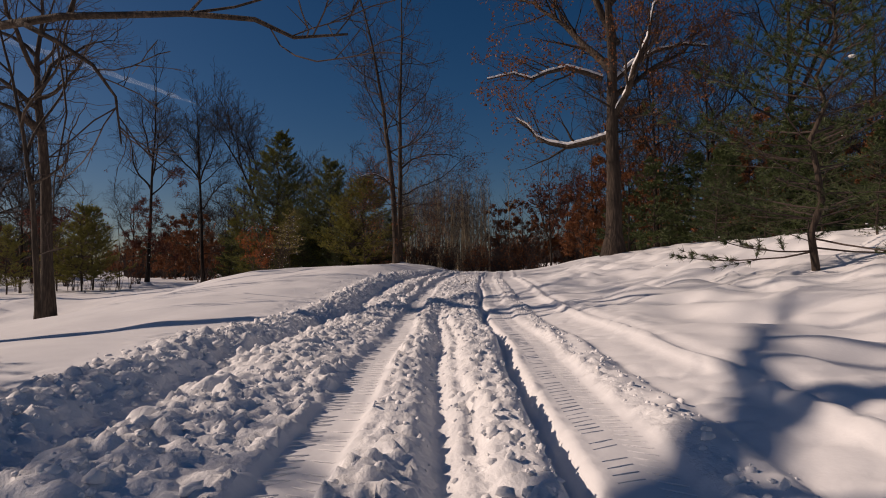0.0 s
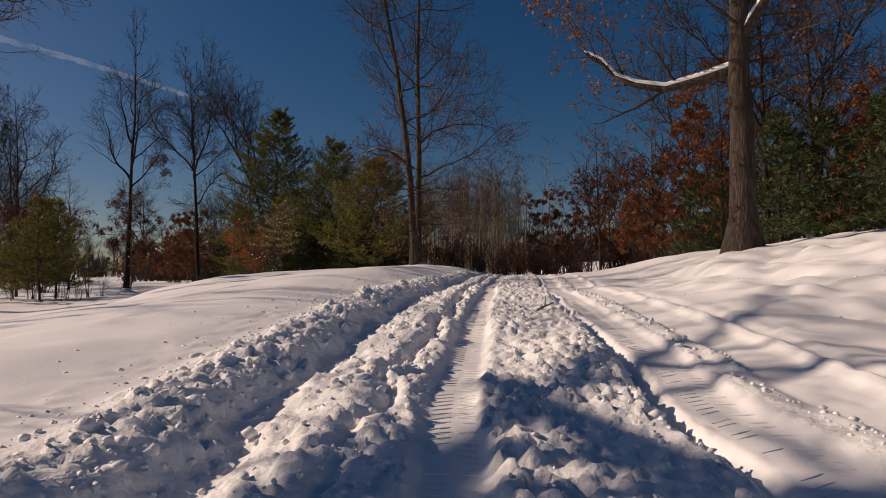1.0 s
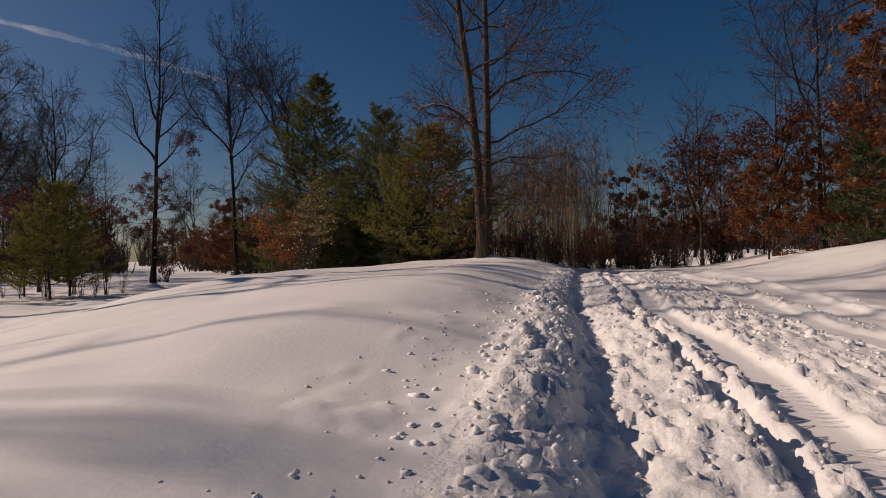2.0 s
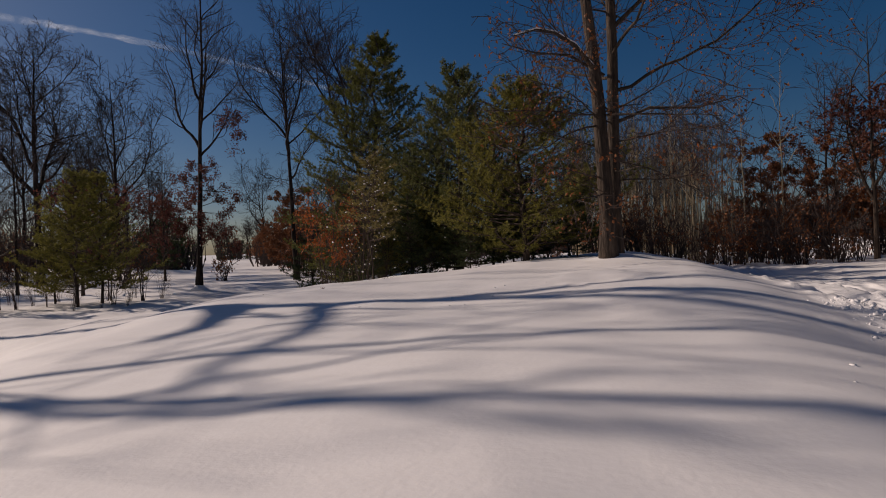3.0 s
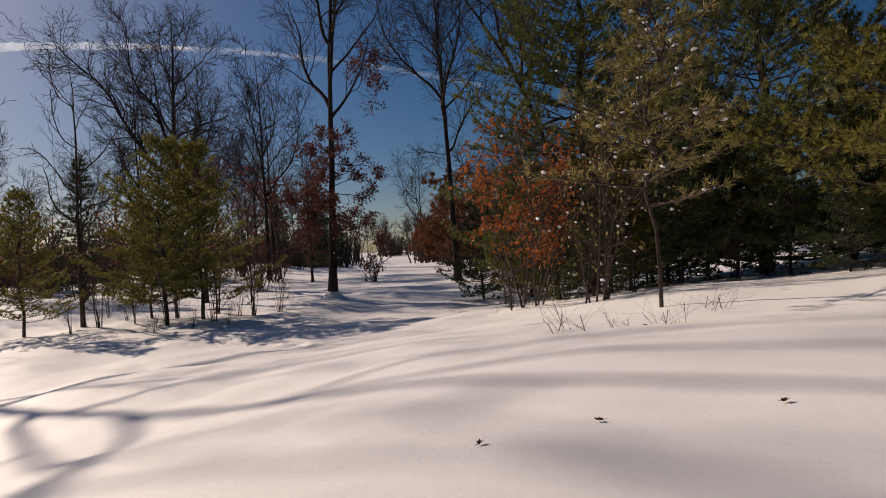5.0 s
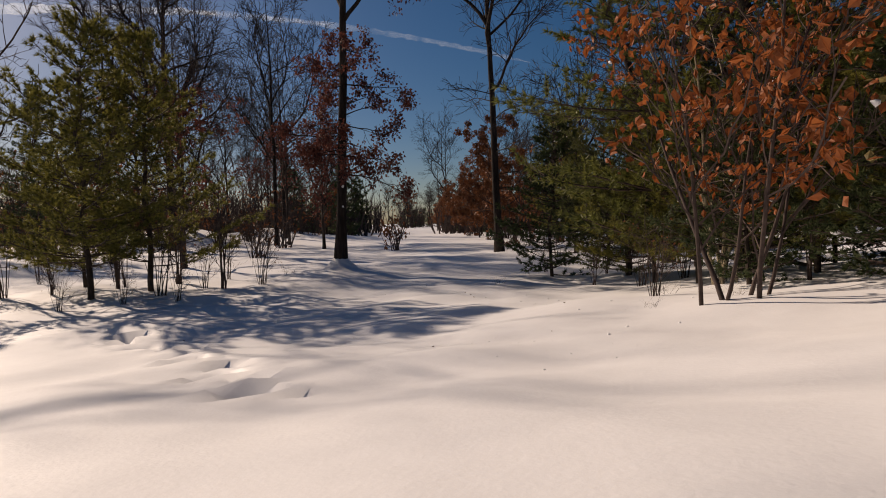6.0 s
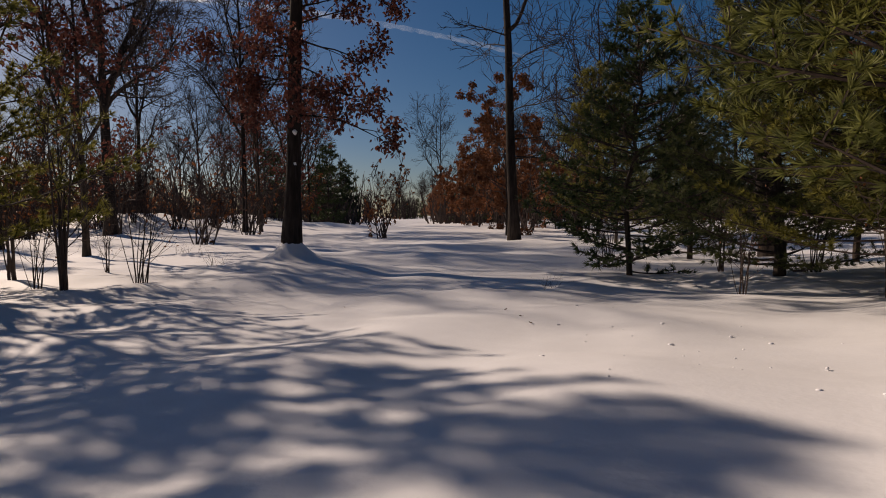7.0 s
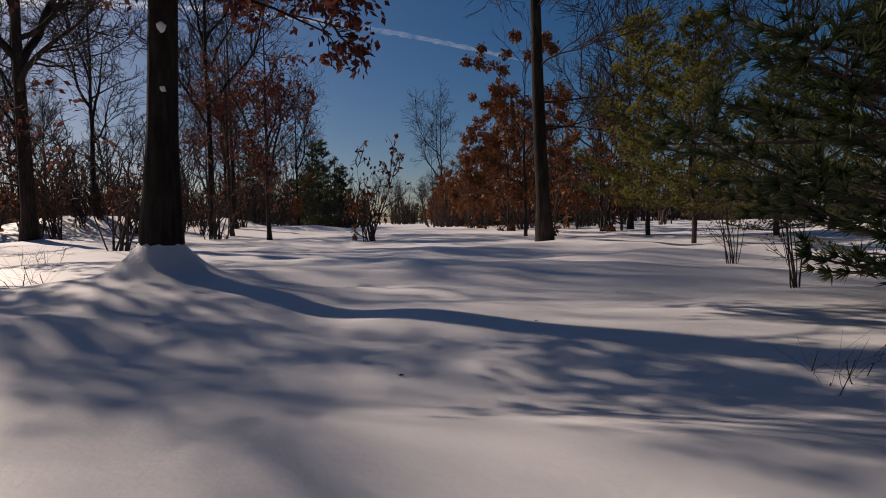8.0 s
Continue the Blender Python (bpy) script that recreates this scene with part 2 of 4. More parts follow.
def broadleaf(seed, height, radius, crown=0.45, spread=3.5, lean=(0, 0), limbs=13, detail=(7, 5, 2), leaves=0, leaf_top=1.0, leaf_mat=None,
              leaf_size=0.12, extra=(), tilt=(0, 0), path=None, name="bare_tree", label="", group="", bark=None, twig_r=0.006, flare=1.45, fork=True, rise=0.75, snow=False, low=0, wob=0.07, gap=1.0, fine=0.0, gnarl=(11, 0.27, 0.06), limb_r=0.6, joined=False, low_len=1.0):
    r = random.Random(seed)
    root = new(name, None)
    trunk, twg, lvs = Buf(), Buf(), Buf()
    caps = []
    n = 14
    pts = []
    ox = oy = 0.0
    for i in range(n + 1):
        f = i / n
        ox += r.uniform(-wob, wob) * (f + 0.3)
        oy += r.uniform(-wob, wob) * (f + 0.3)
        pts.append(Vector((lean[0] * f * f + tilt[0] * f + ox * 0.8, lean[1] * f * f + tilt[1] * f + oy * 0.8, -0.5 + (height + 0.5) * f)))
    if path:
        pts, n = path, len(path) - 1
    rads = [radius * (1 - 0.93 * (i / n) ** 0.9) * (flare if i == 0 else 1.0) for i in range(n + 1)]
    trunk.tube(pts, rads, 12)
    lines = []
    for k in range(limbs):
        f = crown + (0.97 - crown) * (k + r.uniform(0, 0.8)) / limbs
        p, d = along(pts, f)
        az = k * 2.4 + r.uniform(-0.5, 0.5)
        el = rise * (0.55 + 0.7 * (f - crown) / (1 - crown)) + r.uniform(-0.15, 0.15)
        dr = Vector((math.cos(az) * math.cos(el), math.sin(az) * math.cos(el), math.sin(el)))
        ll = spread * (1.1 - 0.62 * (f - crown) / (1 - crown)) * r.uniform(0.75, 1.25)
        if fork and k in (1, 2, 4):
            ll, dr = spread * 1.75, (dr + Vector((0, 0, 0.9))).normalized()
        lp = grow(r, p, dr, ll, *gnarl)
        lr = radius * (1 - 0.9 * f) * (0.85 if fork and k in (1, 2, 4) else limb_r)
        lim = Buf()
        lim.tube(lp, taper(lr, min(lr, 0.014), len(lp)), 6)
        lines.append((lp, lr, lim))
    for k in range(low):
        f = r.uniform(crown * 0.35, crown)
        p, d = along(pts, f)
        az = r.uniform(0, 6.28)
        lp = grow(r, p, Vector((math.cos(az), math.sin(az), r.uniform(-0.1, 0.3))).normalized(), spread * r.uniform(0.4, 0.9) * low_len, 6, 0.14, -0.01)
        lim = Buf()
        lim.tube(lp, taper(radius * 0.14, 0.008, 7), 5)
        lines.append((lp, radius * 0.14, lim))
    for lp, lr in extra:
        lim = Buf()
        lim.tube(lp, taper(lr, lr * 0.22, len(lp)), 8)
        lines.append((lp, lr, lim))
        if snow:
            cap = Buf()
            q = [p + Vector((0, 0, lr * (1 - 0.7 * i / len(lp)) * 0.75)) for i, p in enumerate(lp)]
            cap.tube(q, taper(lr * 0.85, lr * 0.3, len(lp)), 6)
            caps.append(cap)
    tips = []
    if fine:
        for lp, lr, lim in lines:
            ramify(r, lp, lr, lim, twg, tips, twig_r, 0, fine)
    else:
        branching(r, lines, twg, tips, detail, twig_r, gap=gap)
    if leaves:
        good = [t for t, _ in tips if t.z < height * leaf_top]
        good = r.sample(good, min(len(good), max(60, leaves // 2)))
        for _ in range(leaves):
            add_leaf(lvs, r, r.choice(good) + rvec(r, 0.16), leaf_size * r.uniform(0.7, 1.3))
    for _, _, lim in lines:
        if joined:
            o = len(trunk.v)
            trunk.v += lim.v
            trunk.f += [tuple(o + q for q in f) for f in lim.f]
        else:
            child("limb", lim, bark or BARK, root)
    child("trunk", trunk, bark or BARK, root)
    child("crown", twg, BACKLIT_TWIG if bark is BACKLIT_BARK else TWIG, root, smooth=False, kind="stuff")
    child("foliage", lvs, leaf_mat, root, "curled dead leaves still on the twigs" if leaves else "", smooth=False, kind="stuff")
    for cap in caps:
        child("snow_cap", cap, SNOW, root, "snow lying along the limb")
    return tagged(root, label, "tree", group)


class Needles:
    """Tufts of needles, kept as points and directions and built all at once."""

    def __init__(self, seed):
        self.at, self.way, self.n, self.rng = [], [], [], np.random.default_rng(seed)

    def tuft(self, p, d, count):
        self.at.append((p.x, p.y, p.z))
        self.way.append((d.x, d.y, d.z))
        self.n.append(count)

    def mesh(self, name, mat, size, width):
        g = self.rng
        n = np.array(self.n)
        p, d = np.repeat(np.array(self.at), n, 0), np.repeat(np.array(self.way), n, 0)
        d = d + g.uniform(-0.85, 0.85, p.shape)
        d /= np.linalg.norm(d, axis=1)[:, None] + 1e-9
        s = np.cross(d, g.uniform(-1, 1, p.shape))
        s *= width / (np.linalg.norm(s, axis=1)[:, None] + 1e-9)
        tip = p + d * (size * g.uniform(0.7, 1.2, len(p)))[:, None]
        v = np.stack([p + s, p - s, tip], 1).reshape(-1, 3)
        me = bpy.data.meshes.new(name)
        me.vertices.add(len(v))
        me.vertices.foreach_set("co", v.ravel())
        me.loops.add(len(v))
        me.loops.foreach_set("vertex_index", np.arange(len(v)))
        me.polygons.add(len(p))
        me.polygons.foreach_set("loop_start", np.arange(len(p)) * 3)
        me.update(calc_edges=True)
        me.materials.append(mat)
        return me


def pine(seed, height, radius, width, whorl=0.42, arms=6, side=8, needles=9, bare=0.03, name="white_pine", label="", group="", mat=None, size=0.2, wide=0.015, snow=0, thin=0.08, top=0.72, sweep=0.05, snow_size=0.07):
    """A trunk with whorls of boughs; the boughs carry side sprays of needle tufts."""
    r = random.Random(seed)
    root = new(name, None)
    trunk, lim, ndl, cap = Buf(), Buf(), Needles(seed), Buf()
    pts = [Vector((r.uniform(-0.03, 0.03) * i, r.uniform(-0.03, 0.03) * i, -0.4 + (height + 0.4) * i / 10)) for i in range(11)]
    trunk.tube(pts, taper(radius, 0.012, 11), 9)
    z = height * bare + 0.2
    while z < height - 0.25:
        f = z / height
        reach_out = width * (0.62 + 0.38 * min(1.0, f * 5.0)) * (1 - f) ** top + 0.06
        off = r.uniform(0, 6.28)
        for k in range(arms):
            if r.random() < thin:
                continue
            az = off + k * 6.283 / arms + r.uniform(-0.35, 0.35)
            p, _ = along(pts, (z + 0.4 + r.uniform(-0.2, 0.2)) / (height + 0.4))
            el = -0.12 + 0.62 * f + r.uniform(-0.18, 0.18)
            d = Vector((math.cos(az) * math.cos(el), math.sin(az) * math.cos(el), math.sin(el)))
            ln = reach_out * r.choice((0.5, 0.75, 1.0, 1.0, 1.1, 1.3)) * r.uniform(0.9, 1.1)
            b = grow(r, p, d, ln, 5, 0.09, sweep)
            lim.tube(b, taper(max(0.014, radius * 0.25 * (1 - f)), 0.006, 6), 4)
            ndl.tuft(b[-1], d, needles * 2)
            m = max(3, int(side * (0.35 + 0.65 * ln / width)))
            for j in range(m):
                g = 0.3 + 0.7 * (j + r.random()) / m
                q, dq = along(b, g)
                sd = dq.cross(Vector((0, 0, 1))) * (1 if j % 2 else -1)
                sd = (sd + dq * r.uniform(0.4, 1.0) + Vector((0, 0, r.uniform(-0.15, 0.45)))).normalized()
                sl = max(0.18, ln * r.uniform(0.16, 0.36) * (1.3 - 0.7 * g))
                t = grow(r, q, sd, sl, 2, 0.14, 0.05)
                lim.tube([t[0], t[-1]], [0.008, 0.004], 3)
                for h in ((0.25, 0.5, 0.75, 1.0) if sl > 0.3 else (0.5, 1.0)):
                    pp, dd = along(t, h)
                    ndl.tuft(pp, dd, needles)
            if snow and r.random() < snow:
                q, _ = along(b, r.uniform(0.6, 0.95))
                lump(cap, r, q + Vector((0, 0, 0.03)), snow_size * r.uniform(0.6, 1.3), 0.6)
        z += whorl * r.uniform(0.8, 1.2) * (1.0 - 0.35 * f)
    ndl.tuft(pts[-1], Vector((0, 0, 1)), needles * 3)
    child("trunk", trunk, BARK, root)
    child("bough", lim, TWIG, root, smooth=False, kind="stuff")
    foliage = tagged(new("foliage", ndl.mesh("foliage", mat or PINE, size, wide)), kind="stuff")
    foliage.parent = root
    child("snow_clump", cap, SNOW, root, "small clumps of snow on the boughs", kind="stuff")
    return tagged(root, label, "tree", group)


ICO = bmesh.new()
bmesh.ops.create_icosphere(ICO, subdivisions=1, radius=1.0)
ICO_V = [v.co.copy() for v in ICO.verts]
ICO_F = [tuple(v.index for v in f.verts) for f in ICO.faces]
ICO.free()


def lump(buf, r, p, size, flat=0.75):
    base = len(buf.v)
    sx, sy, sz = size * r.uniform(0.7, 1.3), size * r.uniform(0.7, 1.3), size * flat * r.uniform(0.7, 1.2)
    a = r.uniform(0, 6.28)
    ca, sa = math.cos(a), math.sin(a)
    for v in ICO_V:
        k = r.uniform(0.6, 1.22)
        x, y = v.x * sx * k, v.y * sy * k
        buf.v.append(Vector((p.x + x * ca - y * sa, p.y + x * sa + y * ca, p.z + v.z * sz * k)))
    buf.f.extend(tuple(base + i for i in f) for f in ICO_F)


def shrub(seed, height, stems=7, spread=0.5, leaves=0, leaf_mat=None, leaf_size=0.09, name="shrub", label="", group="", twig_r=0.006, stem_r=0.018, detail=(4, 3, 1), snow=0, bark=None):
    r = random.Random(seed)
    root = new(name, None)
    twg, lvs, cap = Buf(), Buf(), Buf()
    lines = []
    for k in range(stems):
        az = r.uniform(0, 6.28)
        p = Vector((r.uniform(-0.25, 0.25) * spread * 2, r.uniform(-0.25, 0.25) * spread * 2, -0.25))
        d = Vector((math.cos(az) * spread * r.uniform(0.1, 1), math.sin(az) * spread * r.uniform(0.1, 1), 1)).normalized()
        b = grow(r, p, d, height * r.uniform(0.6, 1.1), 7, 0.09, 0.03)
        sr = stem_r * r.uniform(0.6, 1.2)
        lim = Buf()
        lim.tube(b, taper(sr, 0.005, 8), 5)
        lines.append((b, sr, lim))
    tips = []
    branching(r, lines, twg, tips, detail, twig_r, gap=0.7)
    for _ in range(leaves):
        add_leaf(lvs, r, r.choice(tips)[0] + rvec(r, 0.12), leaf_size * r.uniform(0.7, 1.3))
    for _ in range(snow):
        lump(cap, r, r.choice(tips)[0] + Vector((0, 0, 0.02)), r.uniform(0.02, 0.04), 0.8)
    if stems <= 8:
        for _, _, lim in lines:
            child("stem", lim, bark or TWIG, root)
    else:
        for _, _, lim in lines:
            o = len(twg.v)
            twg.v += lim.v
            twg.f += [tuple(o + q for q in f) for f in lim.f]
    child("crown", twg, TWIG, root, smooth=False, kind="stuff")
    child("foliage", lvs, leaf_mat, root, "curled dead leaves" if leaves else "", smooth=False, kind="stuff")
    child("snow_clump", cap, SNOW, root, "small clumps of snow in the twigs", kind="stuff")
    return tagged(root, label, "shrub", group)


# ---- the snow-covered ground ----
def sstep(a, b, v):
    q = np.clip((v - a) / (b - a), 0, 1)
    return q * q * (3 - 2 * q)


def vnoise(x, y, seed):
    """Smooth value noise in 0..1."""
    xi, yi = np.floor(x).astype(np.int64), np.floor(y).astype(np.int64)
    fx, fy = x - xi, y - yi
    fx, fy = fx * fx * (3 - 2 * fx), fy * fy * (3 - 2 * fy)

    def h(a, b):
        q = (a * 374761393 + b * 668265263 + seed * 1442695041) & 0xFFFFFFFF
        q = ((q ^ (q >> 13)) * 1274126177) & 0xFFFFFFFF
        return ((q ^ (q >> 16)) & 0xFFFF) / 65535.0

    return (h(xi, yi) * (1 - fx) + h(xi + 1, yi) * fx) * (1 - fy) + (h(xi, yi + 1) * (1 - fx) + h(xi + 1, yi + 1) * fx) * fy


def hump(v, c, w):
    return np.exp(-((v - c) / w) ** 2)


def trail_x(y):
    return -0.3 + 0.0019 * np.clip(y - 5, 0, 60) ** 2


# trunks with a cone of snow heaped round their foot: x, y, height, width
CONES = [(-24.98, 46.93, 0.60, 0.55), (-25.07, 57.5, 0.15, 0.6), (-44.3, 53.7, 0.3, 0.7), (6.0, 23.4, 0.22, 0.8), (-3.3, 34.7, 0.2, 0.9)]


# small things on the snow: places in the plan
LEAVES = [(-8.02, 28.52), (-9.17, 28.65), (-9.88, 30.76), (-9.57, 31.06), (-9.03, 31.4), (-10.05, 34.07), (-14.9, 38.84), (-15.58, 37.96), (-15.44, 40.54), (-19.75, 38.39), (-18.64, 43.61), (-18.39, 43.4), (-18.21, 43.2), (-20.68, 43.69), (-20.9, 45.55), (-20.71, 46.68)]
WEEDS = [(-10.73, 34.07, 0.7), (-10.3, 34.14, 0.6), (-9.9, 34.24, 0.8), (-9.64, 35.54, 0.9), (-14.3, 40.0, 0.4), (-13.6, 40.4, 0.5), (-19.21, 46.13, 0.7), (-14.56, 41.69, 0.9), (-29.79, 47.84, 1.3), (-26.66, 46.39, 1.2)]
POCKS = [(-6.01, 28.36), (-5.62, 28.16), (-5.93, 27.85), (-5.28, 27.48), (-5.48, 26.77), (-5.3, 26.79), (-5.56, 26.19), (-6.48, 26.23), (-14.79, 38.2), (-14.38, 38.19), (-14.35, 38.82), (-14.76, 39.89), (-18.19, 43.79), (-17.07, 43.06), (-16.79, 43.18), (-17.18, 42.69), (-16.79, 42.02), (-16.94, 41.62)]


# footprints trodden deep into the snow, one boot after the other, and pocks where clumps fell: x, y, width, depth
DENTS = []
way = [(-20.7, 38.15), (-19.75, 37.98), (-19.0, 37.9), (-18.2, 37.5), (-17.5, 37.2), (-17.0, 36.95), (-16.45, 36.7), (-15.95, 36.5)]
for k, (fx, fy) in enumerate(way):
    DENTS.append((fx + 0.06 * (-1) ** k, fy + 0.08 * (-1) ** k, 0.17, 0.14))
    DENTS.append((fx + 0.34, fy - 0.14 - 0.07 * (-1) ** k, 0.13, 0.10))
for px, py in POCKS:
    DENTS.append((px, py, 0.06, 0.022))
rd = random.Random(8)
for _ in range(70):
    DENTS.append((rd.uniform(-18.0, -12.5), rd.uniform(37.0, 44.5), rd.uniform(0.06, 0.13), rd.uniform(0.008, 0.022)))
for _ in range(45):
    DENTS.append((rd.uniform(-7.5, -2.5), rd.uniform(26.0, 33.0), rd.uniform(0.06, 0.13), rd.uniform(0.010, 0.030)))


def land(x, y):
    """The lie of the land, without tracks or small lumps."""
    x, y = np.asarray(x, float), np.asarray(y, float)
    yy = y - 4.0 * sstep(-3.5, -0.5, x)
    zc = 0.18 + 0.68 * sstep(6, 22, yy) - 0.5 * sstep(42, 75, y)
    s = -0.97 * x + 0.22 * y
    d1 = sstep(12.5, 29.0, s)
    d2 = sstep(3.2, 13.5, -x) * (1 - sstep(17, 30, y))
    drop = 1 - (1 - d1) * (1 - d2)
    z = zc - (zc + 0.68) * drop
    u = x - trail_x(y)
    z = z + (1.62 - z) * sstep(1.9, 11.0, u) * (1 - 0.55 * sstep(24, 45, y))
    # the trail runs in a shallow cut past the mound
    z = z - 0.36 * sstep(14, 24, y) * (1 - sstep(36, 47, y)) * sstep(-3.4, -1.4, u) * (1 - sstep(2.2, 6.0, u))
    z = z - 1.1 * sstep(9, 18, -x) * (1 - sstep(27, 35, y)) * sstep(-30, 0, y)
    bank = sstep(1.9, 3.2, u) * (1 - sstep(8, 12, u)) * (1 - sstep(20, 28, y))
    z = z + bank * ((vnoise(x / 0.75, y / 0.75, 31) - 0.5) * 0.24 + (vnoise(x / 0.36, y / 0.36, 32) - 0.5) * 0.14)
    z = z - 0.75 * sstep(31, 44, y) * sstep(-3.2, 1.5, x) * (1 - 0.6 * sstep(4, 10, u))
    # swells, away from the valley lane
    lane = np.abs((x + 20) * 0.816 + (y - 44) * 0.578)
    z = z + (vnoise(x / 2.7 + 9, y / 2.7, 3) - 0.5) * 0.14 + (vnoise(x / 0.9, y / 0.9, 4) - 0.5) * (0.045 + 0.06 * d1) + (vnoise(x / 0.42, y / 0.42, 7) - 0.5) * 0.022
    z = z + (vnoise(x / 1.7 + y / 3.5, y / 0.8 - x / 2.2, 6) - 0.5) * 0.10 * d1
    far = sstep(6, 22, lane) * sstep(26, 45, np.hypot(x + 5, y - 22))
    z = z + far * (vnoise(x / 14.0, y / 14.0, 5) - 0.35) * 1.3
    for cx, cy, hh, w in ((-57.0, 61.0, 1.7, 5.0), (-62.5, 77.0, 1.2, 5.5), (-50.0, 72.0, 0.7, 4.0)):
        z = z + hh * np.exp(-((x - cx) ** 2 + (y - cy) ** 2) / (w * w))
    for cx, cy, hh, w in CONES:
        q = np.hypot(x - cx, y - cy)
        z = z + hh * (0.65 * np.exp(-((q / (0.62 * w)) ** 2)) + 0.45 * np.exp(-q / (1.6 * w)))
    for cx, cy, w, dp in DENTS:
        near = (np.abs(x - cx) < 3 * w) & (np.abs(y - cy) < 3 * w)
        if near.any():
            q = np.hypot(x[near] - cx, y[near] - cy) / w
            z[near] += dp * (0.3 * np.exp(-((q - 1.35) / 0.3) ** 2) - np.exp(-q ** 4))
    return z


def ground_z(x, y):
    return float(land(np.array([x]), np.array([y]))[0])


def lumps(x, y, size, seed):
    """Rounded, broken lumps of about that size: height 0..1, with flat gaps between."""
    gx, gy = x / size, y / size
    xi, yi = np.floor(gx).astype(np.int64), np.floor(gy).astype(np.int64)
    best = np.zeros_like(gx)
    for dx in (-1, 0, 1):
        for dy in (-1, 0, 1):
            a, b = xi + dx, yi + dy
            q = (a * 374761393 + b * 668265263 + seed * 1442695041) & 0xFFFFFFFF
            q = ((q ^ (q >> 13)) * 1274126177) & 0xFFFFFFFF
            q = q ^ (q >> 16)
            r1, r2, r3, r4 = (q & 255) / 255.0, ((q >> 8) & 255) / 255.0, ((q >> 16) & 255) / 255.0, ((q >> 24) & 255) / 255.0
            px, py = gx - (a + r1), gy - (b + r2)
            c, s = np.cos(r3 * 6.28), np.sin(r3 * 6.28)
            ax, ay = (px * c + py * s) * (0.75 + 0.5 * r4), (py * c - px * s) * (1.5 - 0.6 * r4)
            d = np.maximum(np.abs(ax) * 0.8 + np.abs(ay) * 0.45, np.abs(ay) * 0.8 + np.abs(ax) * 0.45)
            best = np.maximum(best, np.clip(1.0 - (d / (0.35 + 0.4 * r4)) ** 2, 0, 1) ** 0.6 * (0.35 + 0.65 * r3))
    return best


def box(v, a, b, soft):
    return sstep(a - soft, a + soft, v) * (1 - sstep(b - soft, b + soft, v))


def tracks(x, y):
    """Ruts, lanes and thrown lumps of the driven trail."""
    u = x - trail_x(y) + (vnoise(x * 0 + 3.1, y / 1.3, 11) - 0.5) * 0.10
    ragged = u + (vnoise(x / 0.3, y / 0.3, 15) - 0.5) * 0.16
    on = sstep(9, 14, y)
    lane1 = -0.40 - 0.02 * np.clip(y - 3, 0, 10)
    lane2 = 0.12 - 0.035 * (y - 3)
    short = 1 - sstep(9, 11, y)
    z = -0.09 * box(u, -1.70, 1.6, 0.5)
    # thrown-up berm, deep wheel rut with a steep wall, and the ridge beside it
    z = z + 0.05 * hump(u, -1.90, 0.22) - 0.065 * box(ragged, -1.67, -1.42, 0.10)
    z = z + 0.06 * hump(u, -1.08, 0.24) - 0.12 * hump(ragged, -0.97, 0.06) * on
    # pressed lanes
    z = z - 0.025 * box(u, lane1 - 0.14, lane1 + 0.14, 0.06) - 0.07 * hump(u, lane2, 0.09) * short - 0.05 * hump(u, lane2 + 0.14, 0.04) * short
    z = z - 0.13 * hump(u, 0.58, 0.065) * (1 - 0.75 * sstep(13, 16, y)) - 0.03 * box(u, 0.66, 1.0, 0.07)
    z = z + 0.02 * hump(ragged, 1.18, 0.08) - 0.03 * box(u, 1.30, 1.70, 0.05) + 0.03 * hump(u, 1.77, 0.04) - 0.03 * hump(u, 1.9, 0.07)
    smooth = np.clip(box(u, lane1 - 0.15, lane1 + 0.15, 0.04) + hump(u, lane2, 0.09) * short + hump(u, 0.58, 0.05) + box(u, 0.66, 1.02, 0.05)
                     + 0.4 * box(ragged, -1.62, -1.46, 0.04) + 0.35 * on * box(u, -1.38, -1.12, 0.05) + 0.8 * box(u, 1.3, 1.72, 0.05), 0, 1)
    c = vnoise(x / 0.5, y / 0.5, 14)
    rough = box(ragged, -2.08, 1.28, 0.14) * (1 - 0.93 * smooth) * (0.35 + 0.9 * c) * (1 - 0.7 * sstep(0.9, 1.2, u))
    clods = 0.030 * lumps(x, y, 0.16, 41) * vnoise(x / 0.7, y / 0.7, 47) * 1.6 + 0.034 * lumps(x, y, 0.085, 42) + 0.036 * lumps(x, y, 0.06, 46) + 0.02 * (vnoise(x / 0.04, y / 0.04, 43) - 0.5)
    crumbs = box(ragged, 1.2, 2.4, 0.2) * 0.03 * lumps(x, y, 0.2, 48) * vnoise(x / 0.5, y / 0.5, 49) + box(ragged, -2.75, -2.1, 0.2) * 0.02 * lumps(x, y, 0.13, 44) * vnoise(x / 0.4, y / 0.4, 45)
    fade = 1 - 0.45 * sstep(18, 40, y)
    return (z + clods * rough * 1.25 + crumbs) * fade


def ground_all(x, y):
    gx, gy = np.array([x]), np.array([y])
    return float((land(gx, gy) + tracks(gx, gy))[0])


def steps(spans):
    out = []
    for a, b, d in spans:
        k = max(1, round((b - a) / d))
        out += [a + (b - a) * i / k for i in range(k)]
    return out + [spans[-1][1]]


def reach(start, first, limit, grow_by):
    out, v, d = [], start, first
    while abs(v) < limit:
        d *= grow_by
        v += d
        out.append(v)
    return out


